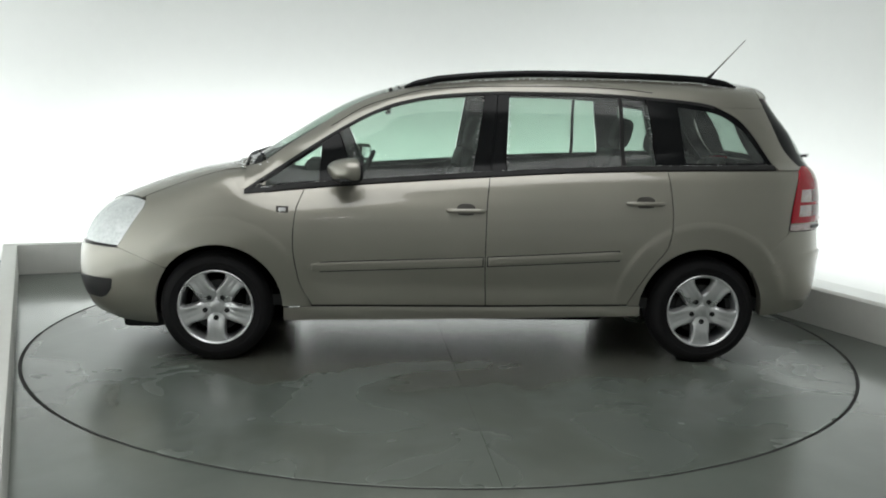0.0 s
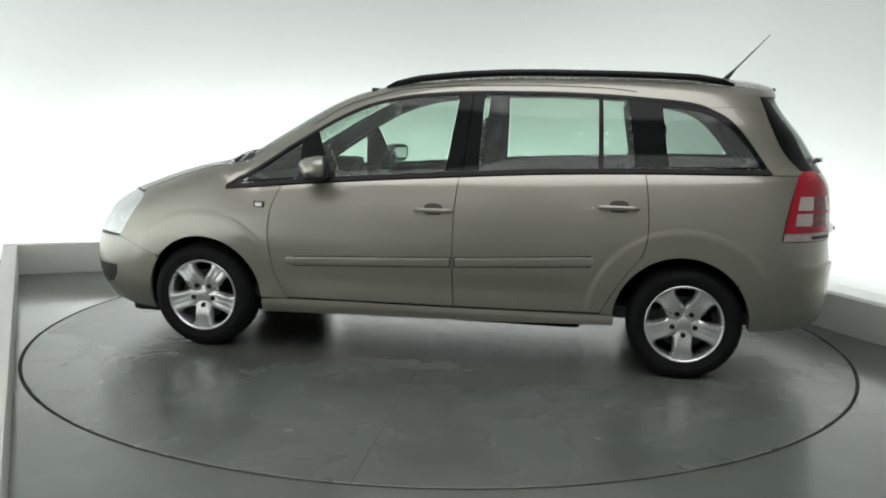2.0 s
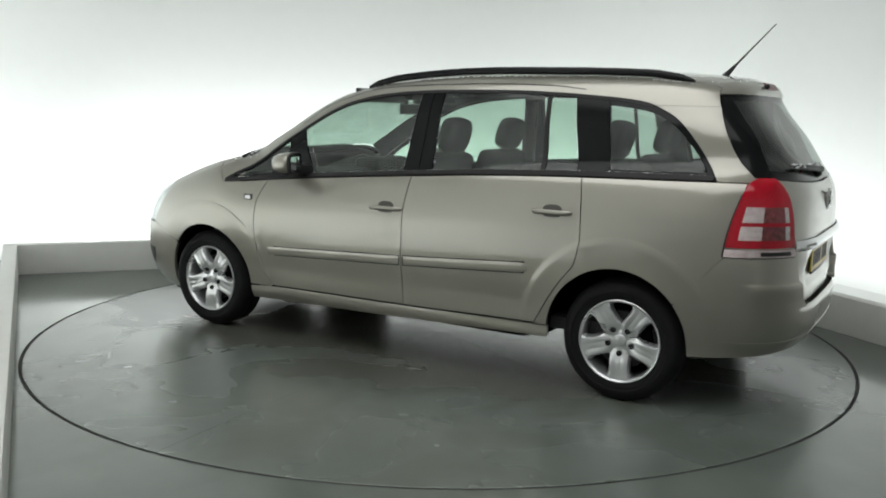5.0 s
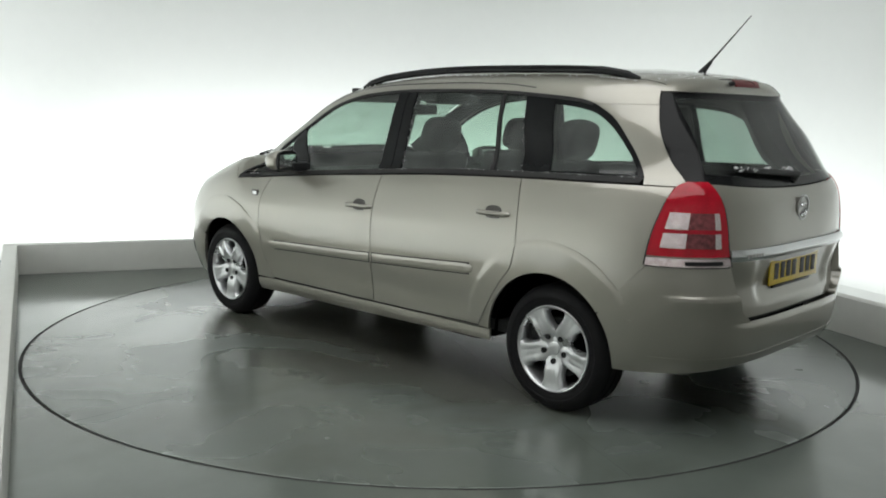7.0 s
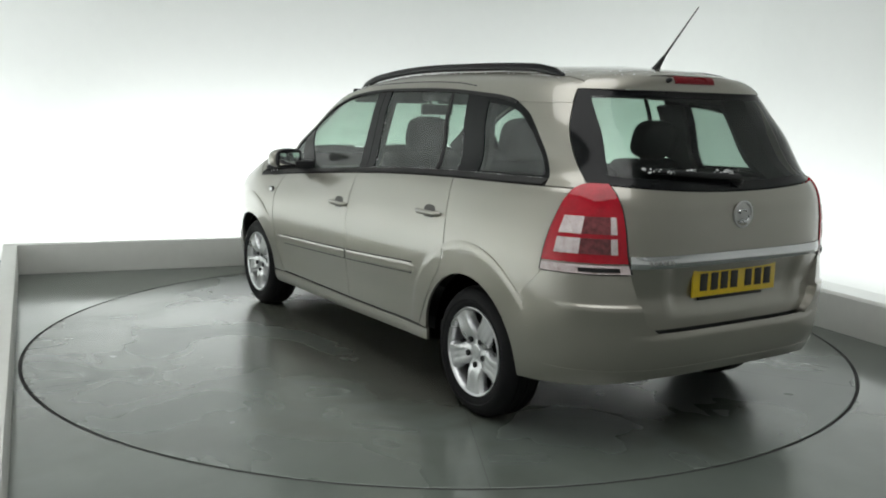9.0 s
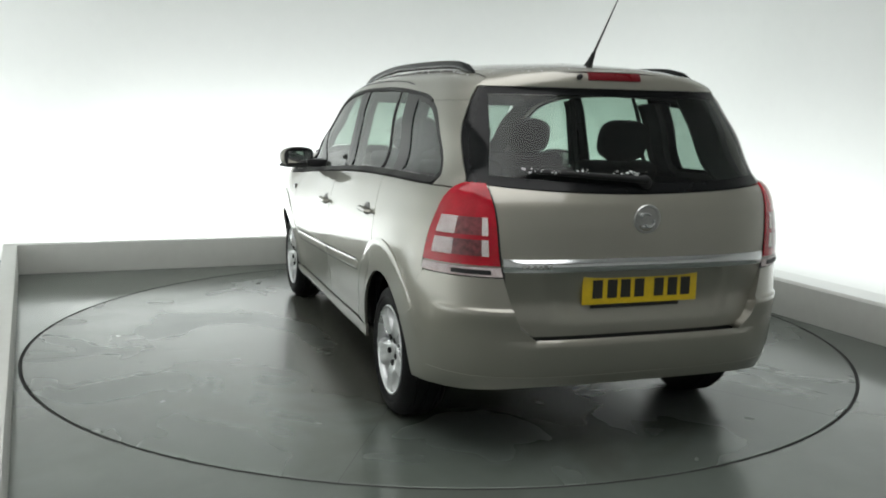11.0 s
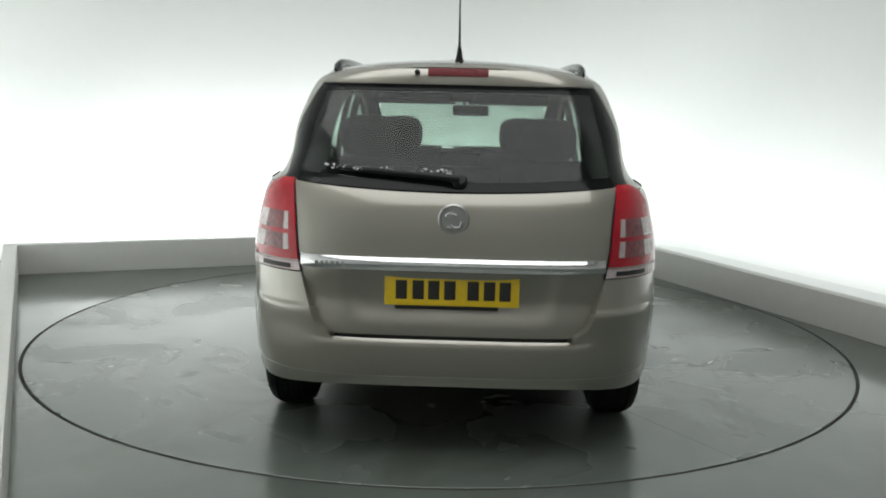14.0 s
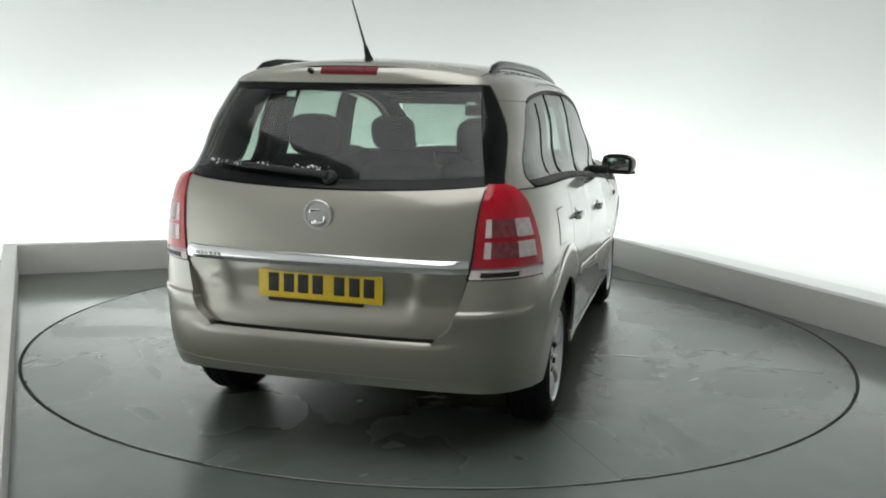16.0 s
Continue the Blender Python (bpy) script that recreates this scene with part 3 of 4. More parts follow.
def wheel(parent, x, y, flip, spin):
    """A silver five-spoke alloy wheel: tyre, rim with spokes, hub, nuts and the brake behind it. Built facing -y."""
    hub = bpy.data.objects.new("wheel", None)
    scene.collection.objects.link(hub)
    hub.parent = parent
    hub.matrix_basis = pose(x, y, WHEEL_Z, 0, spin, 180 if flip else 0)
    hub["label"] = "five-spoke silver wheel with black tyre"
    bm = bmesh.new()
    R = 0.302
    prof = [(0.200, 0.185), (0.215, 0.198), (0.250, 0.206), (0.278, 0.196), (0.293, 0.178)]
    for i, h in enumerate((0.165, 0.158, 0.150, 0.112, 0.106, 0.100, 0.062, 0.056, 0.050)):
        prof.append((R - (0.007 if i % 3 == 1 else 0.0), h))
    prof += [(0.293, 0.030), (0.278, 0.010), (0.258, 0.000), (0.244, -0.001), (0.240, 0.003), (0.236, 0.003), (0.226, 0.004), (0.213, 0.008), (0.204, 0.014), (0.200, 0.024)]
    lathe(bm, prof, 72)
    bmesh.ops.recalc_face_normals(bm, faces=bm.faces)
    part("tyre", bm, TYRE, hub)
    bm = bmesh.new()
    # thin rim edge and the barrel behind it
    lathe(bm, [(0.206, 0.012), (0.205, 0.007), (0.202, 0.005), (0.198, 0.007), (0.193, 0.014), (0.188, 0.026), (0.186, 0.05), (0.186, 0.10), (0.186, 0.19)], 72)
    # five broad fluted spokes that meet round the sunken hub
    across = [(-1.0, 0.048), (-0.97, 0.017), (-0.80, 0.003), (-0.58, 0.0), (-0.36, 0.0045), (-0.14, 0.005), (0.0, 0.003),
              (0.14, 0.005), (0.36, 0.0045), (0.58, 0.0), (0.80, 0.003), (0.97, 0.017), (1.0, 0.048)]
    for k in range(5):
        a0 = math.radians(-90 + 72 * k)
        stations = [(0.030, 0.0215), (0.050, 0.0360), (0.068, 0.0490), (0.080, 0.0525), (0.105, 0.0515), (0.135, 0.0515), (0.158, 0.054), (0.178, 0.060), (0.196, 0.073)]
        rows = []
        for r, w in stations:
            f = (r - 0.030) / 0.162
            face = 0.030 - 0.022 * smooth01((r - 0.045) / 0.07) + 0.003 * f
            flute = smooth01((r - 0.070) / 0.03) * smooth01((0.200 - r) / 0.02)
            row = []
            for u, d in across:
                rr = math.sqrt(max(1e-6, r * r - (u * w) ** 2)) if r > 0.165 else r
                depth = face + (d if abs(u) > 0.7 else d * flute)
                if abs(u) > 0.9 and r < 0.072:
                    depth = face + 0.004
                row.append(bm.verts.new((rr * math.cos(a0) - u * w * math.sin(a0), depth, rr * math.sin(a0) + u * w * math.cos(a0))))
            rows.append(row)
        for r0, r1 in zip(rows, rows[1:]):
            for i in range(len(r0) - 1):
                bm.faces.new((r0[i], r1[i], r1[i + 1], r0[i + 1]))
    # sunken hub plate with a low cap
    lathe(bm, [(0.060, 0.040), (0.050, 0.0325), (0.040, 0.031), (0.032, 0.030), (0.030, 0.026), (0.026, 0.0245), (0.001, 0.0245)], 40)
    bmesh.ops.recalc_face_normals(bm, faces=bm.faces)
    part("rim", bm, SILVER, hub, "silver painted alloy rim")
    for k in range(5):
        a = math.radians(-90 + 72 * k)
        bm = bmesh.new()
        c = (0.062 * math.cos(a), 0, 0.062 * math.sin(a))
        lathe(bm, [(0.0140, 0.040), (0.0140, 0.0205), (0.0120, 0.0190), (0.0095, 0.0230), (0.001, 0.0230)], 14, at=c)
        part("wheel_nut", bm, PLASTIC, hub, "dark recessed wheel nut")
    bm = bmesh.new()
    lathe(bm, [(0.060, 0.07), (0.140, 0.07), (0.142, 0.075), (0.142, 0.092), (0.001, 0.094)], 48)
    part("brake_disc", bm, STEEL, hub)
    bm = bmesh.new()
    box(bm, (0.115, 0.078, 0.04), (0.055, 0.05, 0.12), 0.01, Matrix.Rotation(radians(-15), 4, "Y"))
    part("brake_caliper", bm, DARK, hub)
    bm = bmesh.new()
    lathe(bm, [(0.001, 0.15), (0.19, 0.15), (0.19, 0.19), (0.001, 0.192)], 40)
    part("wheel_back", bm, DARK, hub)


def seat(parent, name, x, y, z, width, height, lean, head=True, label="", cushion=0.50):
    bm = bmesh.new()
    lm = Matrix.Rotation(radians(lean), 4, "Y")
    box(bm, Vector((x, y, z)) + lm @ Vector((0, 0, height / 2)), (0.12, width, height), 0.05, lm, 3)
    for s in (-1, 1):
        box(bm, Vector((x, y, z)) + lm @ Vector((-0.05, s * (width / 2 - 0.045), height * 0.45)), (0.10, 0.08, height * 0.72), 0.03, lm, 2)
    box(bm, (x - cushion / 2, y, z - 0.02), (cushion, width, 0.15), 0.05, None, 3)
    ob = part(name, bm, CLOTH, parent, label)
    if head:
        bm = bmesh.new()
        c = Vector((x, y, z)) + lm @ Vector((0.01, 0, height + 0.115))
        for v in bmesh.ops.create_uvsphere(bm, u_segments=24, v_segments=16, radius=1.0)["verts"]:
            q = Vector([math.copysign(abs(w) ** 0.62, w) for w in v.co])
            v.co = c + lm @ Vector((q.x * 0.058, q.y * 0.134, q.z * 0.102))
        for s in (-0.06, 0.06):
            a = Vector((x, y + s, z)) + lm @ Vector((0.01, 0, height - 0.02))
            b = Vector((x, y + s, z)) + lm @ Vector((0.01, 0, height + 0.06))
            tube(bm, [a, b], 0.006, 8)
        part("headrest", bm, CLOTH, ob, "dark padded headrest")
    return ob


def build_car():
    car = new("car")
    car.empty_display_size = 0.3
    tagged(car, "wet champagne-beige metallic estate people carrier standing on the turntable", "car")

    for mirror in (False, True):
        # ---- doors
        cut = lambda x: BELT(x) - 0.020
        fd = panel("front_door", skin(patch(side, DOOR_F, DOOR_M, SILL, cut, 44, 48)), PAINT, car, "", mirror)
        rd = panel("rear_door", skin(patch(side, DOOR_M, DOOR_R, SILL, cut, 60, 56)), PAINT, car, "", mirror)

        # ---- front wing: round the arch, back to the door, up to the bonnet
        ledge = line((-1.88, 0.618), (-1.605, 0.515), (-1.60, 0.30))
        a_f = arch(*ARCH_F)
        low = lambda x: max(a_f(x), 0.595 if x > -1.3 else ledge(x))
        ease = lambda x: smooth01((x + 1.30) / 0.12)
        high = lambda x: (top(x, -0.735).z * (1 - ease(x)) if x < -1.18 else 0) + (BELT(x) - 0.020) * ease(x)
        front = line((0.3, -1.88), (0.62, -1.88), (0.80, -1.76), (0.84, -1.73))
        wing = skin(patch(side, front, DOOR_F, low, high, nv=56, us=arch_columns(-1.88, -0.86, *ARCH_F)))
        f_edge = lambda z: ARCH_F[0] + math.sqrt(ARCH_F[1] ** 2 - (z - ARCH_Z) ** 2)
        tail_piece = skin(patch(side, f_edge, DOOR_F, const(0.312), const(0.600), 8, 24, gap=0.0024))
        panel("front_wing", join(wing, tail_piece), PAINT, car, "", mirror)

        # ---- rear quarter with the screen pillar and the roof side
        a_r = arch(*ARCH_R)
        foot = line((1.60, 0.30), (1.607, 0.515), (1.83, 0.770))
        qlow = lambda x: max(a_r(x), 0.595 if x < 1.3 else foot(x))
        r_edge = lambda z: ARCH_R[0] - math.sqrt(ARCH_R[1] ** 2 - (z - ARCH_Z) ** 2)
        lead = skin(patch(side, DOOR_R, r_edge, const(0.332), const(0.600), 8, 24, gap=0.0024))
        qhigh = lambda x: BELT(min(x, 1.72)) - 0.020 if x < 1.73 else 1.092
        right = lambda z: LIGHT_SIDE_X(z)
        quarter = skin(patch(side, DOOR_R, right, qlow, qhigh, nv=56, us=arch_columns(0.905, 1.83, *ARCH_R)))
        # pillar behind the quarter window
        back_edge = lambda z: BACK_X(z) - 0.004
        pillar = skin(patch(side, qwin, back_edge, const(1.095), const(1.432), 12, 22, gap=0.0))
        # roof side over the doors, from the bonnet's corner to the tail
        rhigh = lambda x: top(x, -GLASS_EDGE(x)).z
        rlow = lambda x: DLO(x) if x < 1.385 else 1.432
        ends = lambda z: BACK_X(min(1.488, max(1.432, z))) - 0.004
        cant = skin(patch(side, const(-1.19), ends, rlow, rhigh, 70, 10, gap=0.0015))
        corner_fill = skin(patch(side, const(-1.33), const(-1.08), const(0.86), lambda x: top(x, -0.70).z - 0.004, 12, 12, gap=0), -0.004, 0)
        panel("side_frame", join(quarter, lead, pillar, cant, corner_fill), PAINT, car, "", mirror)

        # ---- pressed flares round the wheel arches
        for (cx, r), a0, a1 in ((ARCH_F, 42, 132), (ARCH_R, 34, 112)):
            rows = []
            for j in range(8):
                rr = r + 0.012 + 0.140 * j / 7
                row = []
                for i in range(41):
                    a = a0 + (a1 - a0) * i / 40
                    p = side(cx + rr * math.cos(radians(a)), ARCH_Z + rr * math.sin(radians(a)))
                    p.y -= 0.005 * (j / 7) ** 2 * smooth01((a - a0) / 18) * smooth01((a1 + (20 if cx > 0 else 0) - a) / 18) + 0.0004
                    row.append(p)
                rows.append(row)
            panel("arch_flare", skin(rows, 0, 0.006), PAINT, car, "", mirror)

        # ---- sill
        sl = lambda x: SILL(x) - 0.006
        sill = skin(patch(lambda x, z: side(x, z) + Vector((0, -0.009 * math.sin(math.pi * min(1, max(0, (z - 0.22) / 0.1))), 0)),
                          const(-0.985), const(0.985), curve((-0.985, 0.226), (0.076, 0.246), (0.985, 0.272)), sl, 30, 8))
        panel("sill", sill, PAINT, car, "", mirror)

        # ---- bump strips, proud of the doors
        slo = curve((-0.84, 0.508), (0.11, 0.547), (0.87, 0.588))
        shi = curve((-0.84, 0.560), (0.11, 0.600), (0.87, 0.644))
        crown = [0, 0.08, 0.3, 0.6, 0.9, 1]
        for owner, xa, xb in ((fd, -0.835, 0.098), (rd, 0.124, 0.872)):
            rows = patch(side, const(xa), const(xb), slo, shi, 30, 5, vs=crown, us=[0, 0.004, 0.010, 0.020] + [i / 30 for i in range(1, 31)])
            for j, row in enumerate(rows):
                for i, p in enumerate(row):
                    f = i / (len(row) - 1)
                    p.y -= (0.0058 if 0 < j < len(rows) - 1 else 0.004) * (1 if 0 < i < len(row) - 1 else 0.3)
                    ahead = (p.x - xa) / 0.019
                    if owner == fd and ahead < 1:
                        p.z += (0.5 * (slo(p.x) + shi(p.x)) - p.z) * (1 - math.sqrt(max(0.04, 1 - (1 - ahead) ** 2)))
                    if owner == rd and f > 0.96:
                        p.z = p.z + (0.5 * (slo(p.x) + shi(p.x)) - p.z) * (0.6 - 0.6 * math.sqrt(max(0.05, (1 - f) / 0.04)))
            strip = panel("bump_strip", skin(rows, 0, 0.008), PAINT, owner, "", mirror)
            # dark backing, slightly larger, draws the shadow line along the strip's edges
            back = skin(patch(side, const(xa + (0.05 if owner == fd else -0.003)), const(xb + (0.003 if owner == fd else -0.02)), lambda x: slo(x) - 0.0028, lambda x: shi(x) + 0.0028, 30, 3, gap=0), 0.0015, 0.003)
            panel("strip_shade", back, RUBBER, strip, "dark backing that draws the shade line round the strip", mirror)

        # ---- handles; flat dark patches paint in the shade of their finger wells
        for owner, hx, hz in ((fd, 0.000, 0.852), (rd, 0.985, 0.905)):
            bm = bmesh.new()
            pts, rad = [], []
            for i in range(13):
                f = i / 12
                x = hx - 0.105 + 0.21 * f
                p = side(x, hz)
                p.y -= 0.003 + 0.021 * min(1.0, 2.4 * math.sin(math.pi * f)) ** 0.7
                pts.append(p)
                rad.append(0.0085 if 0 < i < 12 else 0.005)
            tube(bm, pts, rad, 12, 1.45)
            if mirror:
                mirrored(bm)
            part("door_handle", bm, PAINT, owner)
            bow = lambda x: math.sqrt(max(0, 1 - abs((x - hx) / 0.052) ** 2.6))
            well_shade = join(skin(patch(side, const(hx - 0.050), const(hx + 0.050), const(hz + 0.006), lambda x: hz + 0.010 + 0.026 * bow(x), 14, 5, gap=0), 0.0015, 0.002),
                        skin(patch(side, const(hx - 0.044), const(hx + 0.044), lambda x: hz - 0.012 - 0.014 * bow(x), const(hz - 0.008), 14, 5, gap=0), 0.0015, 0.002))
            panel("handle_shade", well_shade, SHADE_AND_BEZEL, owner, "dark patches painted as shade above and below the handle", mirror)

        # ---- glazing and black pillars
        win = lambda x: DLO(x) - 0.012
        base = lambda x: BELT(x) + 0.004
        e1 = line((0.98, -0.800), (1.17, -0.790))
        e2 = line((1.00, -0.592), (1.28, -0.703))
        e3 = line((1.05, 0.038), (1.48, 0.103))
        e3b = line((1.05, 0.140), (1.48, 0.178))
        e4 = line((1.06, 0.226), (1.48, 0.244))
        e5 = line((1.10, 0.868), (1.48, 0.852))
        e6 = line((1.10, 0.892), (1.48, 0.872))
        e7 = line((1.11, 1.062), (1.47, 1.004))
        e8 = line((1.11, 1.235), (1.46, 1.185))
        panel("front_quarter_window", skin(patch(side, const(-1.10), e1, lambda x: base(x) + 0.012, lambda x: win(x) - 0.012, 12, 10), -0.006, 0), GLASS, car, "", mirror)
        for la, lb, lo_, hi_ in ((const(-1.185), const(-1.095), base, win), (const(-1.10), e1, base, lambda x: base(x) + 0.016), (const(-1.10), e1, lambda x: win(x) - 0.018, win)):
            panel("window_border", skin(patch(side, la, lb, lo_, hi_, 10, 4, gap=0), -0.004, 0.006), BLACK, car, "black painted window edge", mirror)
        panel("mirror_pillar", skin(patch(side, e1, e2, base, win, 8, 10), -0.003, 0.01), BLACK, car, "black pillar trim behind the door mirror", mirror)
        panel("front_window", skin(patch(side, e2, e3, base, win, 24, 14), -0.007, 0), GLASS, fd, "green-tinted side window, wet", mirror)
        panel("door_pillar", skin(patch(side, e3, e3b, base, win, 5, 10), -0.002, 0.012), BLACK, fd, "gloss black window pillar", mirror)
        panel("door_pillar", skin(patch(side, e3b, e4, base, win, 5, 10), -0.002, 0.012), BLACK, rd, "gloss black window pillar", mirror)
        panel("rear_window", skin(patch(side, e4, e5, base, win, 20, 14), -0.007, 0), GLASS, rd, "green-tinted side window, wet", mirror)
        panel("window_bar", skin(patch(side, e5, e6, base, win, 3, 10, gap=0), -0.003, 0.012), RUBBER, rd, "black window guide bar", mirror)
        panel("fixed_window", skin(patch(side, e6, e7, base, win, 8, 14), -0.007, 0), GLASS, rd, "small fixed side window", mirror)
        panel("rear_pillar", skin(patch(side, e7, e8, base, win, 8, 10), -0.003, 0.012), BLACK, car, "gloss black rear pillar", mirror)
        panel("rear_quarter_window", skin(patch(side, e8, const(1.68), lambda x: base(x) + 0.010, lambda x: max(base(x) + 0.012, win(x) - 0.022), 22, 12, gap=0), -0.007, 0), REAR_GLASS, car, "dark-edged rear quarter window", mirror)
        panel("window_border", skin(patch(side, e8, const(1.725), lambda x: max(base(x), win(x) - 0.026), lambda x: max(base(x) + 0.002, win(x) + 0.035), 30, 3, gap=0), -0.003, 0.006), BLACK, car, "black painted window edge", mirror)
        panel("window_border", skin(patch(side, e8, const(1.725), base, lambda x: base(x) + 0.016, 20, 2, gap=0), -0.003, 0.006), BLACK, car, "black painted window edge", mirror)
        # seals along the belt and over the windows
        panel("belt_seal", skin(patch(side, const(-1.188), const(1.735), lambda x: BELT(x) - 0.016, lambda x: BELT(x) + 0.006, 70, 4, gap=0), 0.004, 0.012), RUBBER, car, "black rubber seal along the window line", mirror)
        panel("window_seal", skin(patch(side, const(-1.188), const(1.40), lambda x: DLO(x) - 0.015, DLO, 70, 3, gap=0), 0.001, 0.012), RUBBER, car, "black rubber window seal", mirror)
        # fine shut line of the door frames over the windows
        frame_hi = curve((-0.74, 1.285), (-0.55, 1.398), (-0.39, 1.452), (-0.21, 1.497), (0.19, 1.522), (0.55, 1.529), (0.87, 1.522), (1.05, 1.505))
        panel("door_shut_line", skin(patch(side, const(-0.74), const(1.05), lambda x: frame_hi(x) - 0.0022, lambda x: frame_hi(x) + 0.0022, 50, 1, gap=0), 0.0012, 0), SEAM, car, "dark shut line above the doors", mirror)

        # ---- indicator on the wing
        bm = bmesh.new()
        p = side(-0.985, 0.845)
        box(bm, p + Vector((0, -0.003, 0)), (0.040, 0.014, 0.022), 0.005)
        if mirror:
            mirrored(bm)
        lamp = part("side_indicator", bm, HEAD_LENS, car, "small clear side indicator")
        bm = bmesh.new()
        box(bm, p + Vector((0, -0.001, 0)), (0.064, 0.010, 0.037), 0.004)
        if mirror:
            mirrored(bm)
        part("bezel", bm, SHADE_AND_BEZEL, lamp, "dark edge round the indicator")

        # ---- door mirror
        bm = bmesh.new()
        c = Vector((-0.615, -0.922, 1.066))
        swing = Matrix.Translation(c) @ Matrix.Rotation(radians(20), 4, "Z") @ Matrix.Translation(-c)
        got = bmesh.ops.create_uvsphere(bm, u_segments=28, v_segments=18, radius=1.0)["verts"]
        for v in got:
            q = v.co.copy()
            for i in range(3):
                q[i] = math.copysign(abs(q[i]) ** 0.78, q[i])
            q.x = q.x * 0.112 * (1 + 0.25 * q.y) if q.x < 0 else q.x * 0.030
            q.y *= 0.112
            q.z *= 0.064 * (1 + 0.30 * min(0.0, q.x / 0.125) * (0.6 if q.z > 0 else -0.1))
            v.co = swing @ (c + q)
        if mirror:
            mirrored(bm)
        dm = part("door_mirror", bm, PAINT, fd, "body-coloured door mirror")
        bm = bmesh.new()
        n_rim, prev = 40, None
        for dx, f in ((0.010, 0.90), (0.020, 0.97), (0.030, 0.97), (0.034, 0.90), (0.028, 0.82), (0.028, 0.02)):
            ring = []
            for i in range(n_rim):
                a = 2 * math.pi * i / n_rim
                ca, sa = math.cos(a), math.sin(a)
                ring.append(bm.verts.new(c + Vector((dx, f * 0.107 * math.copysign(abs(ca) ** 0.6, ca), f * 0.063 * math.copysign(abs(sa) ** 0.6, sa)))))
            for i in range(n_rim if prev else 0):
                bm.faces.new((prev[i], prev[(i + 1) % n_rim], ring[(i + 1) % n_rim], ring[i]))
            prev = ring
        box(bm, c + Vector((-0.035, 0.0, -0.054)), (0.11, 0.165, 0.024), 0.0115, None, 3)
        bmesh.ops.transform(bm, matrix=swing, verts=bm.verts)
        box(bm, Vector((-0.635, -0.795, 1.025)), (0.085, 0.13, 0.055), 0.02)
        if mirror:
            mirrored(bm)
        part("mirror_foot", bm, PLASTIC, dm, "black mirror base and rim")
        bm = bmesh.new()
        box(bm, c + Vector((0.0295, 0.0, 0.0)), (0.004, 0.164, 0.076), 0.0018)
        bmesh.ops.transform(bm, matrix=swing, verts=bm.verts)
        if mirror:
            mirrored(bm)
        part("mirror_glass", bm, MIRROR, dm, "mirror glass")

        # ---- roof rail on three feet
        bm = bmesh.new()
        pts = []
        for i in range(31):
            f = i / 30
            x = -0.34 + 1.90 * f
            p = top(x, -0.535)
            lift = 0.020 * min(1.0, math.sin(math.pi * f) * 3.2) ** 0.8
            pts.append(p + Vector((0, 0.0, 0.004 + lift)))
        tube(bm, pts, [0.016 if 0 < i < 30 else 0.006 for i in range(31)], 10, 1.25)
        if mirror:
            mirrored(bm)
        part("roof_rail", bm, BLACK, car, "black roof rail with water along it")

        # ---- tail light, wrapped round the corner
        inner = lambda z: tail_angle(tail(-(GATE_Y(z) + 0.004), z))
        outer = lambda z: tail_angle(side(LIGHT_SIDE_X(z), z))
        crest = curve((30, 1.114), (43.5, 1.113), (46, 1.102), (49, 1.06))
        light = panel("tail_light", skin(patch(round_tail, inner, outer, const(0.802), crest, 24, 22), 0.006, 0.03), RED, car, "red and clear tail light wrapped round the corner", mirror)
        across = lambda f: (lambda z: inner(z) + f * (outer(z) - inner(z)))
        mid_i, mid_o, split, split2 = across(0.11), across(0.86), across(0.56), across(0.19)
        under = skin(patch(round_tail, across(-0.05), across(1.15), const(0.765), const(1.125), 20, 16, gap=0), -0.005, 0.0)
        panel("lamp_housing", under, PAINT, light, "painted panel round the lamp", mirror)
        for fa, fb, zt in ((-0.026, 0.004, 1.098), (0.996, 1.022, 1.045)):
            panel("lamp_gap", skin(patch(round_tail, across(fa), across(fb), const(0.762), const(zt), 2, 20, gap=0), 0.0014, 0), SEAM, light, "dark gap beside the lamp", mirror)
        for za, zb in ((0.838, 0.905), (0.917, 0.990)):
            panel("clear_lens", skin(patch(round_tail, split, mid_o, const(za), const(zb), 12, 8), 0.0085, 0.003), WHITE_LENS, light, "clear ribbed reversing and indicator lens", mirror)
            panel("inner_lens", skin(patch(round_tail, split2, split, const(za), const(zb), 12, 8), 0.0085, 0.003), DARK_LENS, light, "smoky red lens", mirror)
            panel("clear_lens", skin(patch(round_tail, mid_i, split2, const(za), const(zb), 4, 8), 0.0085, 0.003), WHITE_LENS, light, "clear lens edge", mirror)
        panel("lower_lens", skin(patch(round_tail, inner, outer, const(0.760), const(0.800), 24, 5), 0.006, 0.03), WHITE_LENS, light, "clear ribbed lower lens", mirror)
        panel("reflector", skin(patch(round_tail, mid_i, split, const(0.768), const(0.790), 8, 3), 0.009, 0.003), PLASTIC, light, "dark reflector", mirror)

        # ---- bumper corner below the light
        corner_in = lambda z: tail_angle(tail(-(GATE_Y(z) + 0.004), z))
        corner_out = lambda z: tail_angle(side(float(np.interp(z, (0.36, 0.52, 0.77), (1.672, 1.607, 1.83))), z))
        rows = patch(round_tail, corner_in, corner_out, const(0.514), const(0.757), 26, 16, gap=0.0, vs=[0, 0.1, 0.2, 0.3, 0.4, 0.47, 0.49, 0.51, 0.53, 0.56, 0.65, 0.75, 0.85, 1.0])
        for row in rows:
            for p in row:
                bulge = 0.013 * smooth01((0.640 - p.z) / 0.010) * smooth01((p.z - 0.54) / 0.09) * smooth01((p.x - 1.88) / 0.08)
                p.x += bulge
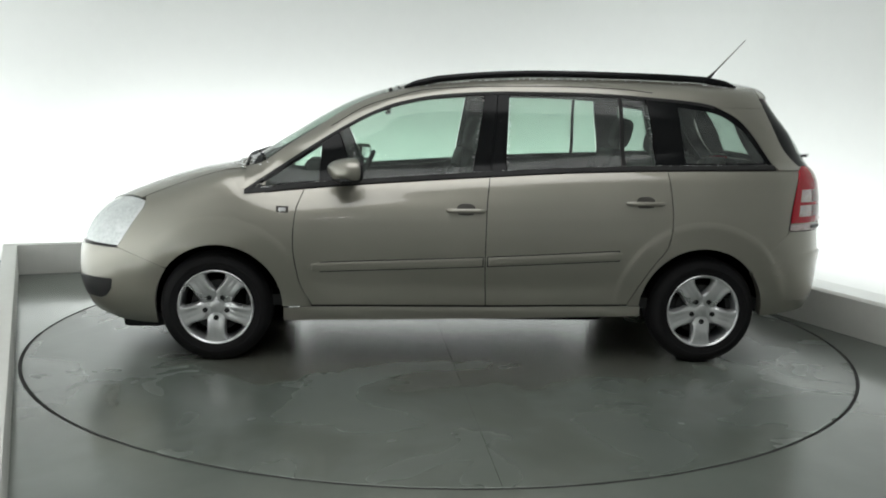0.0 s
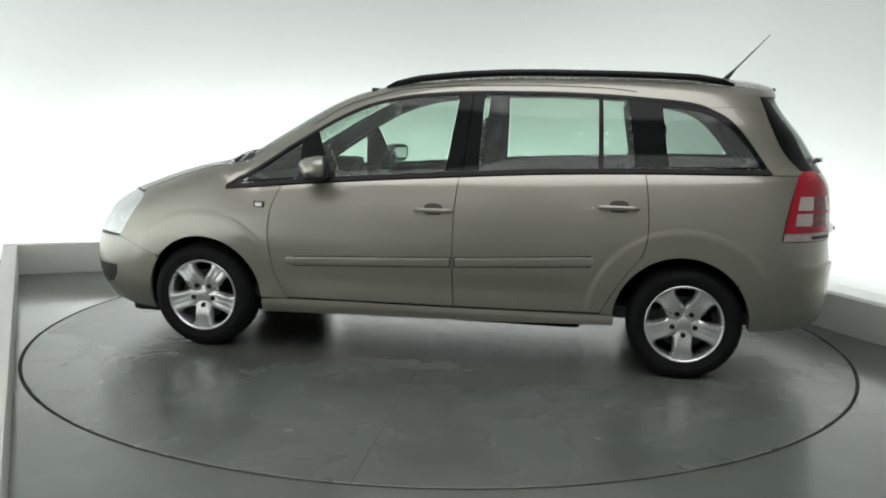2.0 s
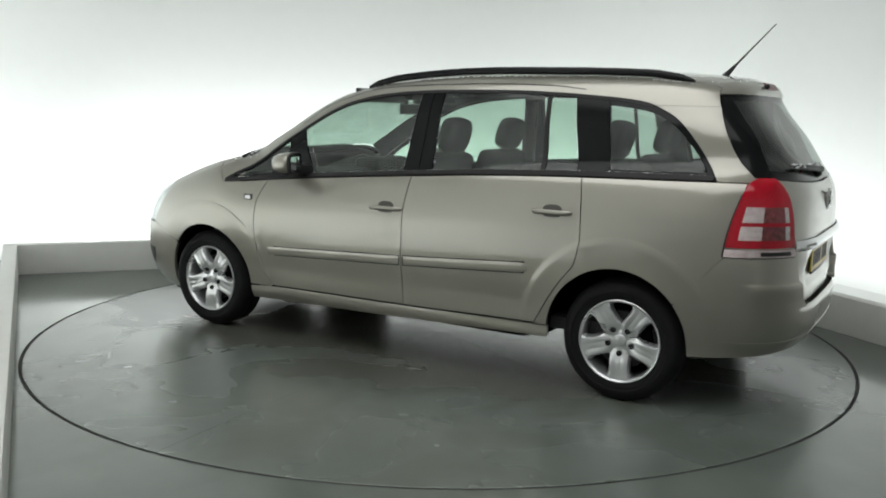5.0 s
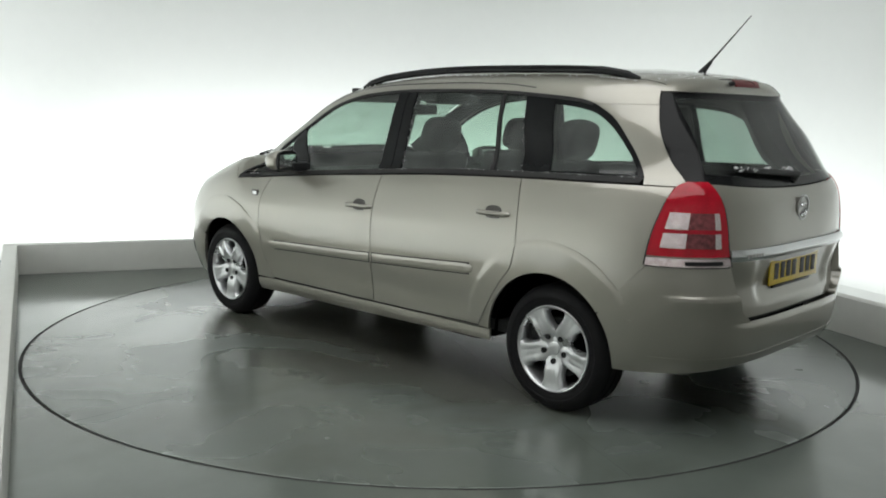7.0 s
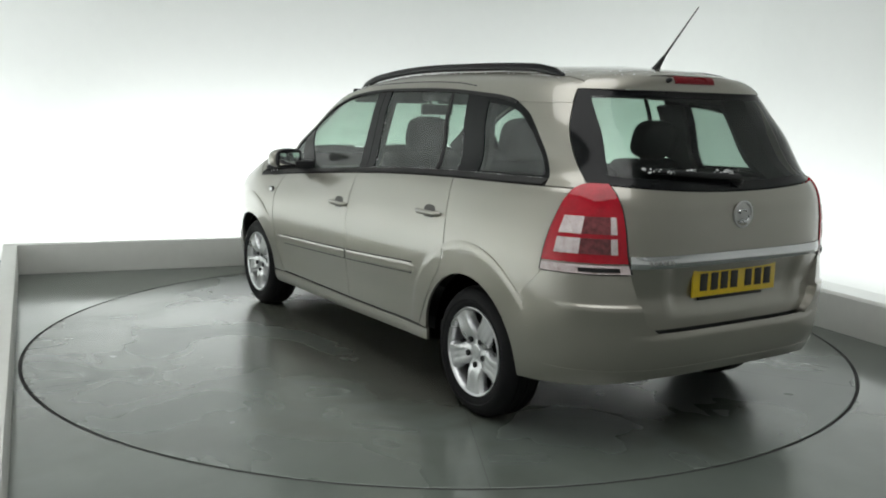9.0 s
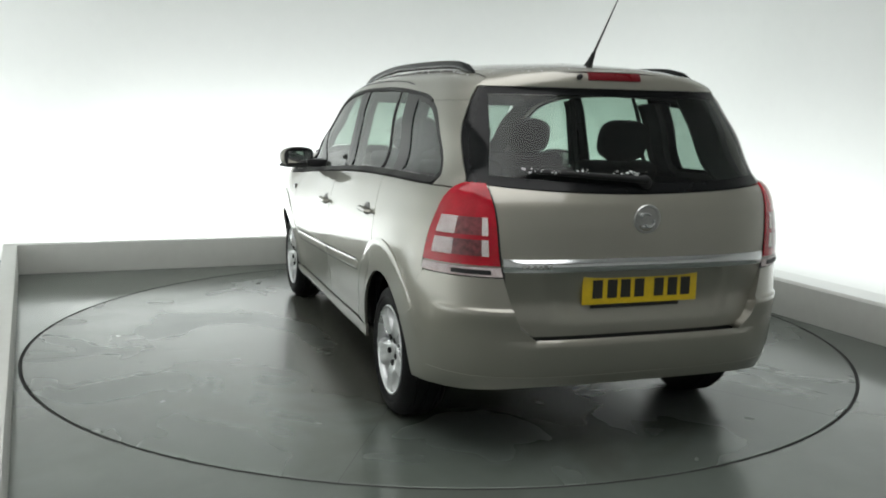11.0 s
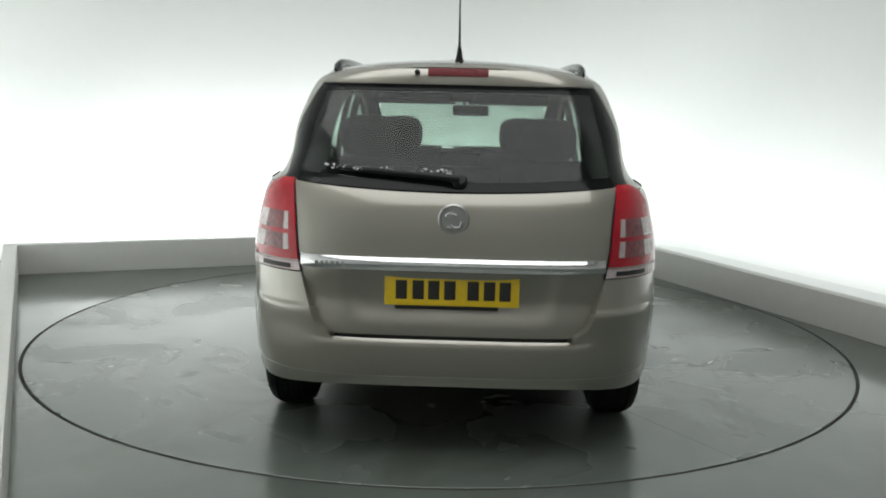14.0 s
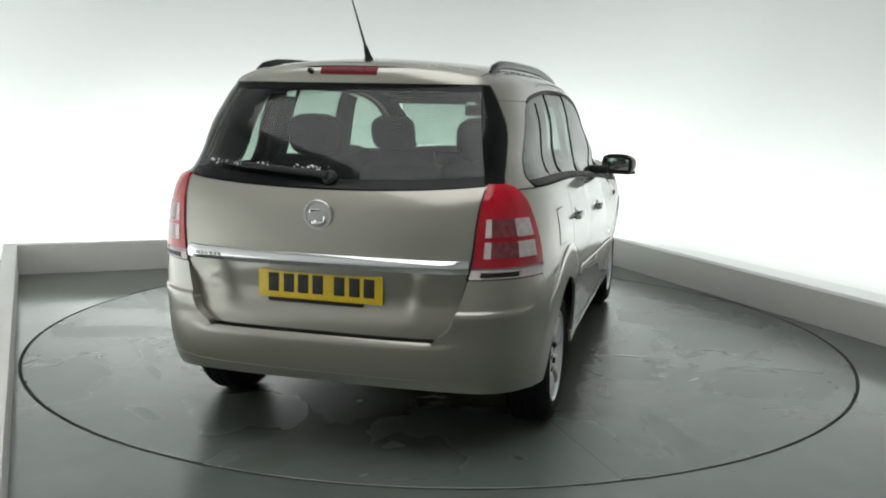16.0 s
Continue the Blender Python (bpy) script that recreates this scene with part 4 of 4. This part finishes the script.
        corner = skin(rows, 0, 0.045)
        panel("rear_bumper_corner", corner, PAINT, car, "", mirror)

        # ---- headlight and fog lamp
        hi_in, hi_out = const(26.0), lambda z: nose_angle(side(float(np.interp(z, (0.60, 0.62, 0.80, 0.84), (-1.883, -1.883, -1.763, -1.733))), z))

        def hood_edge(a):
            def before(z):
                p = round_nose(a, z)
                return p.x < BONNET_FRONT(p.y)
            return solve(before, 0.60, 0.95) - 0.003
        hood_z = [hood_edge(a) for a in range(20, 81, 3)]
        crown_z = lambda a: float(np.interp(a, range(20, 81, 3), hood_z))
        panel("lamp_housing", skin(patch(round_nose, const(0), const(62), const(0.60), crown_z, 20, 10, gap=0), -0.012, 0), PLASTIC, car, "black panel behind the headlight", mirror)
        hl = panel("headlight", skin(patch(round_nose, hi_in, hi_out, curve((20, 0.642), (60, 0.620)), crown_z, 20, 12), -0.006, 0.0), HEAD_LENS, car, "clear headlight unit", mirror)
        for ang, zz, rr in ((50, 0.690, 0.038), (42, 0.685, 0.038)):
            bm = bmesh.new()
            p = round_nose(ang, zz)
            d = Vector((-math.cos(radians(ang)), -math.sin(radians(ang)), 0.35)).normalized()
            lathe(bm, [(rr, 0.0), (rr * 0.96, 0.006), (rr * 0.8, -0.006), (rr * 0.5, -0.016), (rr * 0.2, -0.012), (0.001, -0.006)], 26, "Z")
            bmesh.ops.transform(bm, matrix=Matrix.Translation(p - d * 0.026) @ d.to_track_quat("Z", "Y").to_matrix().to_4x4(), verts=bm.verts)
            if mirror:
                mirrored(bm)
            part("reflector", bm, CHROME, hl, "round chrome reflector")
        panel("headlight_lens", skin(patch(round_nose, hi_in, hi_out, curve((20, 0.642), (60, 0.620)), crown_z, 20, 12), 0.010, 0), LAMP_GLASS, hl, "clear lens", mirror)
        panel("fog_lamp_recess", skin(patch(round_nose, const(30), lambda z: nose_angle(side(float(np.interp(z, (0.31, 0.335, 0.38, 0.44), (-2.03, -1.965, -1.93, -1.92))), z)), const(0.32), const(0.44), 10, 8), 0.003, 0.004), PLASTIC, car, "black fog lamp recess", mirror)

    # ---- fuel flap on the right-hand rear quarter
    rows = patch(side, const(1.40), const(1.56), const(0.835), const(0.985), 10, 10)
    panel("fuel_flap_gap", skin([[side(1.40 - 0.003 + 0.166 * i / 10, 0.832 + 0.156 * j / 10) for i in range(11)] for j in range(11)], 0.0008, 0), SEAM, car, "dark gap round the fuel flap", True)
    panel("fuel_flap", skin(rows, 0.0025, 0.002), PAINT, car, "", True)

    # ---- bumpers across the ends
    end = lambda z: tail_angle(side(ARCH_R[0] + math.sqrt(ARCH_R[1] ** 2 - (max(z, ARCH_Z) - ARCH_Z) ** 2), z))

    def bumper_point(a, z):
        """The bumper's skin, rolled over at its top under the tailgate."""
        p = round_tail(a, z)
        p.x -= 0.014 * max(0.0, (z - 0.488) / 0.026) ** 2 * smooth01((0.58 - abs(p.y)) / 0.16)
        return p
    rear = skin(patch(bumper_point, lambda z: -end(z), end, curve((-70, 0.268), (-42, 0.296), (-24, 0.320), (0, 0.322), (24, 0.320), (42, 0.296), (70, 0.268)), const(0.514), 90, 16, gap=0.0, vs=[0, 0.1, 0.2, 0.3, 0.4, 0.5, 0.6, 0.7, 0.8, 0.85, 0.89, 0.93, 0.97, 1.0]), 0, 0.05)
    bumper = panel("rear_bumper", rear, PAINT, car)
    crease = skin(patch(round_tail, const(-52), const(52), const(0.352), const(0.364), 60, 2, gap=0), 0.0018, 0.004)
    panel("bumper_crease", crease, PAINT, bumper)
    nose_edge = lambda z: ARCH_F[0] - math.sqrt(ARCH_F[1] ** 2 - (max(z, ARCH_Z) - ARCH_Z) ** 2) if z < 0.515 else -1.605 - (z - 0.515) / 0.103 * 0.275
    nose_end = lambda z: nose_angle(side(nose_edge(z), z))
    front = skin(patch(round_nose, lambda z: -nose_end(z), nose_end, const(0.19), const(0.614), 70, 20, gap=0.0), 0, 0.02)
    fb = panel("front_bumper", front, PAINT, car)
    panel("grille", skin(patch(round_nose, const(-20), const(20), const(0.640), const(0.725), 16, 5), -0.01, 0.01), PLASTIC, car, "black radiator grille")
    panel("lower_grille", skin(patch(round_nose, const(-24), const(24), const(0.27), const(0.42), 16, 5), 0.003, 0.006), PLASTIC, fb, "black lower grille")
    bm = bmesh.new()
    box(bm, (-1.80, 0, 0.170), (0.24, 1.20, 0.09), 0.04)
    part("chin_spoiler", bm, PLASTIC, car, "black plastic chin under the front bumper")

    # ---- bonnet, windscreen, roof
    bonnet_back = lambda y: -1.255 + 0.10 * (abs(y) / 0.7) ** 2
    panel("bonnet", skin(patch(lambda y, x: top(x, y), const(-0.7345), const(0.7345), BONNET_FRONT, bonnet_back, 40, 24, gap=0.0008)), PAINT, car)
    # black scuttle under the screen with the wipers on it
    panel("scuttle", skin(patch(lambda y, x: top(x, y), const(-0.69), const(0.69), lambda y: bonnet_back(y), lambda y: bonnet_back(y) + 0.055, 30, 4), -0.006, 0.02), PLASTIC, car, "black scuttle panel below the windscreen")
    for wy in (-0.42, 0.20):
        bm = bmesh.new()
        pts = [top(-1.222 + 0.045 * abs(wy + d), wy + d) + Vector((0, 0, 0.008)) for d in np.linspace(-0.27, 0.27, 10)]
        tube(bm, pts, 0.009, 8)
        part("front_wiper", bm, PLASTIC, car, "black windscreen wiper")
    screen = patch(lambda x, s: top(x, s * GLASS_EDGE(x)), lambda s: bonnet_back(s * 0.7) + 0.058, lambda s: -0.36 - 0.04 * (1 - s * s), const(-0.985), const(0.985), 26, 30)
    panel("windscreen", skin(screen, -0.004, 0), SCREEN, car, "green-tinted wet windscreen")
    roof_rows = patch(lambda x, s: top(x, s * GLASS_EDGE(x)), lambda s: -0.355 - 0.04 * (1 - s * s), lambda s: 1.700 + 0.02 * (1 - s * s), const(-0.998), const(0.998), 44, 30)
    panel("roof", skin(roof_rows, 0.0, 0.016), PAINT, car)

    # ---- tailgate: spoiler, window, upper and lower panel
    gl, gr = lambda z: -GATE_Y(z), lambda z: GATE_Y(z)
    sp_rows = patch(lambda x, s: top(x, s * min(0.53, side_y(x, 1.545))), lambda s: 1.706 + 0.02 * (1 - s * s), const(1.778), const(-1.0), const(1.0), 6, 30, gap=0)
    seat_rows = patch(lambda x, s: top(x, s * min(0.57, side_y(x, 1.52))), const(1.64), const(1.768), const(-1.0), const(1.0), 8, 30, gap=0)
    lip_rows = patch(tail, lambda z: -side_y(1.69, z), lambda z: side_y(1.69, z), const(1.492), const(1.552), 34, 8, gap=0)
    tg = panel("tailgate", join(skin(patch(gate, gl, gr, const(0.521), const(0.785), 44, 24), 0, 0.016),
                                skin(patch(tail, gl, gr, const(0.828), lambda y: 1.078 + 0.028 * (abs(y) / 0.6) ** 2, 40, 18), 0, 0.016),
                                skin(sp_rows, 0.0, 0.0), skin(seat_rows, -0.004, 0.0), skin(lip_rows, 0.003, 0.012)), PAINT, car)
    chrome = patch(tail, const(-0.590), const(0.590), const(0.782), const(0.832), 40, 6, gap=0)
    for j, row in enumerate(chrome):
        for p in row:
            p.x += (0.020 * math.sin(math.pi * (0.12 + 0.76 * j / 6)) + 0.004) * (0.25 + 0.75 * smooth01((0.59 - abs(p.y)) / 0.06))
    panel("chrome_strip", skin(chrome, 0, 0.02), CHROME, tg, "bright chrome strip across the tailgate")
    # rear window with its black border
    wl = lambda y: 1.083 + 0.026 * (abs(y) / 0.6) ** 2
    wt = const(1.490)
    L, R = (lambda z: -WINDOW_Y(z)), (lambda z: WINDOW_Y(z))
    clear = curve((1.08, 0.625), (1.50, 0.535))
    Li, Ri = (lambda z: -clear(z)), (lambda z: clear(z))
    glass = panel("rear_window", skin(patch(tail, Li, Ri, lambda y: wl(y) + 0.036, const(1.464), 30, 16, gap=0), -0.002, 0), WIPED_GLASS, tg, "wet tinted rear window")
    for a, b, c, d in ((L, Li, wl, wt), (Ri, R, wl, wt), (Li, Ri, const(1.464), wt), (Li, Ri, wl, lambda y: wl(y) + 0.036)):
        panel("window_border", skin(patch(tail, a, b, c, d, 20, 12, gap=0), -0.002, 0.01), BLACK, glass, "black painted window border")
    # high brake light and washer jet
    rows = patch(tail, const(-0.122), const(0.122), const(1.524), const(1.552), 14, 3, gap=0)
    panel("high_brake_light", skin(rows, 0.008, 0.012), BRAKE_LENS, tg, "dark red high-level brake light")
    bm = bmesh.new()
    lathe(bm, [(0.011, 0.0), (0.011, 0.02), (0.006, 0.026), (0.001, 0.027)], 12, "Z", at=(0, 0, 0))
    bmesh.ops.transform(bm, matrix=Matrix.Translation(tail(-0.165, 1.535)) @ Matrix.Rotation(radians(75), 4, "Y"), verts=bm.verts)
    part("washer_jet", bm, PLASTIC, tg, "small black washer jet")
    # badge: a plain chrome ring and a plain raised shape
    bm = bmesh.new()
    ring = [(0.058, 0.0), (0.060, 0.006), (0.056, 0.010), (0.049, 0.010), (0.046, 0.005), (0.001, 0.005)]
    lathe(bm, ring, 36, "Z")
    seat_of_badge = Matrix.Translation(tail(0, 0.982)) @ Matrix.Rotation(radians(93), 4, "Y")
    bmesh.ops.transform(bm, matrix=seat_of_badge, verts=bm.verts)
    badge = part("badge", bm, DULL_CHROME, tg, "round chrome badge")
    bm = bmesh.new()
    for k in range(2):
        pts = [Vector(((0.018 - 0.010 * k) * math.sin(a) + 0.014 * (1 - 2 * k), 0.020 * math.cos(a) + 0.010 * (1 - 2 * k), 0.010)) for a in np.linspace(-0.6 + 3.1 * k, 2.9 + 3.1 * k, 12)]
        tube(bm, pts, 0.0055, 8)
    box(bm, (0.030, 0.0, 0.009), (0.012, 0.052, 0.008), 0.003)
    bmesh.ops.transform(bm, matrix=seat_of_badge, verts=bm.verts)
    part("emblem", bm, CHROME, badge, "raised chrome emblem, a plain curled shape")
    # model name as plain bars on the chrome strip
    for i in range(6):
        bm = bmesh.new()
        y = -0.521 + 0.0206 * i
        box(bm, tail(y, 0.806) + Vector((0.026, 0, 0)), (0.003, 0.013, 0.014), 0.001)
        part("letter_bar", bm, DULL_CHROME, tg)
    # number plate with seven plain bars
    px = gate(0, 0.70).x + 0.006
    bm = bmesh.new()
    box(bm, (px, 0, 0.700), (0.008, 0.52, 0.115), 0.002)
    plate = part("number_plate", bm, YELLOW, tg, "yellow rear number plate with dark bars")
    for y in (-0.195, -0.130, -0.070, -0.008, 0.082, 0.145, 0.205):
        bm = bmesh.new()
        box(bm, (px + 0.0045, y, 0.704), (0.003, 0.044, 0.074), 0.0005)
        part("plate_bar", bm, INK, plate)
    bm = bmesh.new()
    box(bm, (px - 0.002, -0.02, 0.634), (0.012, 0.40, 0.014), 0.004)
    part("plate_bracket", bm, PLASTIC, tg, "black bracket under the plate")
    # rear wiper
    bm = bmesh.new()
    pts = [tail(y, z) + Vector((0.020, 0, 0.010)) for y, z in ((0.02, 1.122), (-0.06, 1.128), (-0.20, 1.138), (-0.34, 1.148), (-0.48, 1.156))]
    tube(bm, pts, [0.017, 0.014, 0.013, 0.012, 0.007], 10)
    lathe(bm, [(0.030, 0), (0.030, 0.012), (0.020, 0.022), (0.001, 0.024)], 18, "Z", at=(0, 0, 0))
    hub = bm.verts[-4 * 18:]
    bmesh.ops.transform(bm, matrix=Matrix.Translation(tail(0.02, 1.120) - Vector((0.002, 0, 0))) @ Matrix.Rotation(radians(60), 4, "Y"), verts=hub)
    part("rear_wiper", bm, PLASTIC, tg, "black rear wiper with water on it")
    # aerial
    bm = bmesh.new()
    root = top(1.585, 0.0)
    tube(bm, [root + Vector((-0.012, 0, -0.004)), root + Vector((0.0, 0, 0.016)), root + Vector((0.035, 0, 0.055))], [0.022, 0.014, 0.008], 12)
    tube(bm, [root + Vector((0.030, 0, 0.050)), root + Vector((0.224, 0, 0.262))], [0.0055, 0.0022], 8)
    part("aerial", bm, PLASTIC, car, "thin black roof aerial")

    # ---- underbody, arches and inner trim
    bm = bmesh.new()
    box(bm, (-0.05, 0, 0.262), (1.72, 1.44, 0.10), 0.03)
    box(bm, (1.72, 0, 0.42), (0.50, 1.05, 0.16), 0.04)
    box(bm, (1.30, 0, 0.27), (0.10, 1.36, 0.10), 0.03)
    box(bm, (-1.50, 0, 0.235), (0.95, 1.06, 0.16), 0.04)
    part("underbody", bm, DARK, car, "black underbody")
    bm = bmesh.new()
    tube(bm, [(1.35, 0.40, 0.30), (1.75, 0.42, 0.31), (1.94, 0.45, 0.31)], 0.030, 12)
    part("exhaust", bm, STEEL, car, "dull steel exhaust pipe")
    for cx, r in (ARCH_F, ARCH_R):
        for s in (-1, 1):
            bm = bmesh.new()
            rings = []
            for rr, yy in ((r + 0.008, 0.80), (r + 0.02, 0.78), (r + 0.02, 0.56), (0.05, 0.54)):
                rings.append([bm.verts.new((cx + rr * math.cos(a), s * yy, ARCH_Z + rr * math.sin(a))) for a in np.linspace(-0.08, math.pi + 0.08, 30)])
            for a, b in zip(rings, rings[1:]):
                for i in range(29):
                    bm.faces.new((a[i], a[i + 1], b[i + 1], b[i]))
            bmesh.ops.recalc_face_normals(bm, faces=bm.faces)
            part("arch_liner", bm, DARK, car, "black wheel arch liner")
    # dark trim inside the doors, tail and roof
    for mirror in (False, True):
        inner = lambda x, z: side(x, z) + Vector((0, 0.055, 0))
        rows = patch(inner, const(-1.15), const(1.80), lambda x: 0.30 if -0.90 < x < 0.86 else 0.74, lambda x: BELT(min(x, 1.7)) - 0.004, 40, 10, gap=0)
        panel("door_trim", skin(rows, 0, 0.03), LINER, car, "dark interior trim", mirror)
        rows = patch(lambda x, z: side(x, z) + Vector((0, 0.040, 0)), const(-1.10), const(1.72), lambda x: min(DLO(x) - 0.006, 1.495) if x < 1.38 else DLO(x), lambda x: top(x, -0.50).z - 0.035, 40, 4, gap=0)
        panel("roof_trim", skin(rows, 0, 0), LINER, car, "dark interior roof trim", mirror)
        for pts in (((0.075, 0.15, 1.05), (0.14, 0.21, 1.46)), ((1.06, 1.22, 1.09), (1.00, 1.17, 1.44))):
            (xa, xb, za), (xc, xd, zb) = pts
            lft, rgt = line((za, xa), (zb, xc)), line((za, xb), (zb, xd))
            rows = patch(lambda x, z: side(x, z) + Vector((0, 0.045, 0)), lft, rgt, const(za), const(zb), 4, 8, gap=0)
            panel("pillar_trim", skin(rows, 0, 0.03), LINER, car, "dark interior pillar trim", mirror)
        rows = patch(lambda x, z: side(x, z) + Vector((0, 0.05, 0)), lambda z: qwin(z) - 0.01, lambda z: BACK_X(z) - 0.03, const(1.10), const(1.43), 5, 8, gap=0)
        panel("pillar_trim", skin(rows, 0, 0.0), LINER, car, "dark interior pillar trim", mirror)
        rows = []
        for j in range(9):
            z = 1.08 + 0.42 * j / 8
            bx = BACK_X(z) - 0.10
            rows.append([Vector((bx - 0.05 * i / 4, 0.035 + 0.12 * i / 4 - side_y(bx, z), z)) for i in range(5)])
        panel("pillar_trim", skin(rows, 0, 0.03), LINER, car, "dark interior pillar trim", mirror)
    rows = patch(lambda x, s: top(x, s * GLASS_EDGE(x)) - Vector((0, 0, 0.035)), const(-0.34), const(1.70), const(-0.99), const(0.99), 24, 16, gap=0)
    panel("headliner", skin(rows, 0, 0), LINER, car, "dark headliner")
    rows = patch(lambda y, z: tail(y, z) - Vector((0.06, 0, 0)), lambda z: -GATE_Y(z), lambda z: GATE_Y(z), const(0.5), const(1.09), 20, 10, gap=0)
    panel("tailgate_trim", skin(rows, 0, 0), LINER, tg, "dark tailgate lining")
    bm = bmesh.new()
    box(bm, (0.3, 0, 0.33), (3.0, 1.52, 0.06), 0.0)
    part("cabin_floor", bm, LINER, car, "dark cabin carpet")
    bm = bmesh.new()
    box(bm, (-0.98, 0, 0.86), (0.42, 1.44, 0.24), 0.07, None, 4)
    box(bm, (-0.86, 0.36, 1.00), (0.20, 0.40, 0.10), 0.04, None, 3)
    box(bm, (-0.80, 0.0, 0.66), (0.30, 0.30, 0.46), 0.05, None, 2)
    part("dashboard", bm, LINER, car, "dark dashboard")
    bm = bmesh.new()
    pts = [Vector((0, 0.185 * math.cos(a), 0.185 * math.sin(a))) for a in np.linspace(0, 2 * math.pi, 33)]
    tilt = Matrix.Translation((-0.60, 0.36, 0.93)) @ Matrix.Rotation(radians(25), 4, "Y")
    tube(bm, [tilt @ p for p in pts], 0.016, 10)
    box(bm, tilt @ Vector((0, 0, 0)), (0.05, 0.33, 0.07), 0.02, Matrix.Rotation(radians(25), 4, "Y"))
    part("steering_wheel", bm, PLASTIC, car, "black steering wheel")
    bm = bmesh.new()
    box(bm, (-0.43, 0.055, 1.384), (0.034, 0.235, 0.068), 0.016, None, 3)
    tube(bm, [(-0.44, 0.02, 1.41), (-0.46, 0, 1.49)], 0.012, 8)
    part("interior_mirror", bm, PLASTIC, car, "interior rear-view mirror")
    bm = bmesh.new()
    box(bm, (-0.375, 0, 1.475), (0.10, 0.16, 0.07), 0.02, None, 3)
    part("roof_console", bm, LINER, car, "dark roof console")
    for y in (-0.30, 0.30):
        bm = bmesh.new()
        box(bm, (-0.405, y, 1.462), (0.022, 0.52, 0.085), 0.0105, Matrix.Rotation(radians(-20), 4, "Y"), 3)
        part("sun_visor", bm, LINER, car, "dark folded sun visor")
    for y in (-0.36, 0.36):
        seat(car, "front_seat", -0.065, y, 0.56, 0.50, 0.60, 16, True, "dark grey cloth front seat")
    for y in (-0.43, 0.43):
        seat(car, "rear_seat", 0.95, y, 0.57, 0.44, 0.60, 16, True, "dark grey cloth rear seat")
    seat(car, "rear_seat", 0.95, 0.0, 0.57, 0.42, 0.56, 16, False, "dark grey cloth middle rear seat")

    # ---- wheels
    for x, s1, s2 in ((FRONT_AXLE, 0, 36), (REAR_AXLE, 0, 20)):
        wheel(car, x, -0.842, False, s1)
        wheel(car, x, 0.842, True, s2)

    # ---- water beads left along the seals, rails, wiper and light edges
    rng = random.Random(4)
    verts, faces = [], []

    def bead(p, s):
        k = len(verts)
        sx, sy, sz = s * rng.uniform(0.8, 2.6), s, s * rng.uniform(0.6, 1.2)
        for d in ((1, 0, 0), (-1, 0, 0), (0, 1, 0), (0, -1, 0), (0, 0, 1), (0, 0, -1)):
            verts.append((p[0] + d[0] * sx, p[1] + d[1] * sy, p[2] + d[2] * sz))
        for f in ((0, 2, 4), (2, 1, 4), (1, 3, 4), (3, 0, 4), (2, 0, 5), (1, 2, 5), (3, 1, 5), (0, 3, 5)):
            faces.append(tuple(k + i for i in f))
    for sgn in (1, -1):
        # belt beads are many and pale, also painting in the wet rubber's glint
        for _ in range(260):
            x = rng.uniform(-1.1, 1.70)
            p = side(x, BELT(x) + 0.008)
            bead((p.x, sgn * (p.y - 0.003), p.z), rng.uniform(0.0014, 0.0042))
        for _ in range(110):
            x = rng.choice((rng.gauss(0.1, 0.15), rng.gauss(0.45, 0.12), rng.uniform(-0.3, 1.5), rng.gauss(1.45, 0.05)))
            p = top(x, -0.56)
            bead((p.x, sgn * p.y, p.z + 0.002), rng.uniform(0.002, 0.005))
    for c in (-0.47, -0.36, -0.24, -0.10, -0.02):
        for _ in range(10):
            y = rng.gauss(c, 0.020)
            p = tail(y, 1.150 + 0.02 * (-y - 0.24))
            bead((p.x + 0.026, y, p.z + rng.uniform(0.004, 0.022)), rng.uniform(0.002, 0.0065))
    for sgn in (1, -1):
        for _ in range(70):
            y = 0.60 + rng.gauss(0, 0.05)
            p = top(-1.20 + rng.gauss(0, 0.035), y)
            bead((p.x, sgn * p.y, p.z + rng.uniform(0, 0.008)), rng.uniform(0.003, 0.008))
    for _ in range(160):
        x, y = rng.uniform(1.1, 1.75), rng.uniform(-0.5, 0.5)
        p = top(x, y)
        bead((p.x, p.y, p.z), rng.uniform(0.0015, 0.004))
    for e0, e1 in ((( -0.57, 1.03), (-0.655, 1.27)), ((0.038, 1.08), (0.10, 1.45)), ((0.232, 1.08), (0.25, 1.46)), ((1.056, 1.13), (1.01, 1.44))):
        for _ in range(34):
            f = rng.random()
            x, z = e0[0] + (e1[0] - e0[0]) * f, e0[1] + (e1[1] - e0[1]) * f
            p = side(x + rng.gauss(0, 0.006), z)
            bead((p.x, p.y + 0.004, p.z), rng.uniform(0.001, 0.0028))
    link_mesh("water", verts, faces, DROPS, car, "beads of water on seals, rails and wiper", kind="stuff")
    return car


BONNET_FRONT = lambda y: -2.085 + 0.330 * (abs(y) / 0.73) ** 2.0
qwin = curve((1.09, 1.757), (1.112, 1.740), (1.168, 1.703), (1.276, 1.623), (1.378, 1.523), (1.438, 1.408))
studio()
table = turntable()
car = build_car()


def motions():
    rows_car, rows_table = [], []
    for i in range(33):
        t = i * 0.5
        a = TURN_START + TURN_RATE * t
        c, s = math.cos(radians(a)), math.sin(radians(a))
        rows_car.append((t, pose(CAR_X * c - CAR_Y * s, CAR_X * s + CAR_Y * c, 0, 0, 0, a + CAR_TURN)))
        rows_table.append((t, pose(0, 0, 0, 0, 0, a)))
    walk(car, rows_car)
    walk(table, rows_table)


motions()
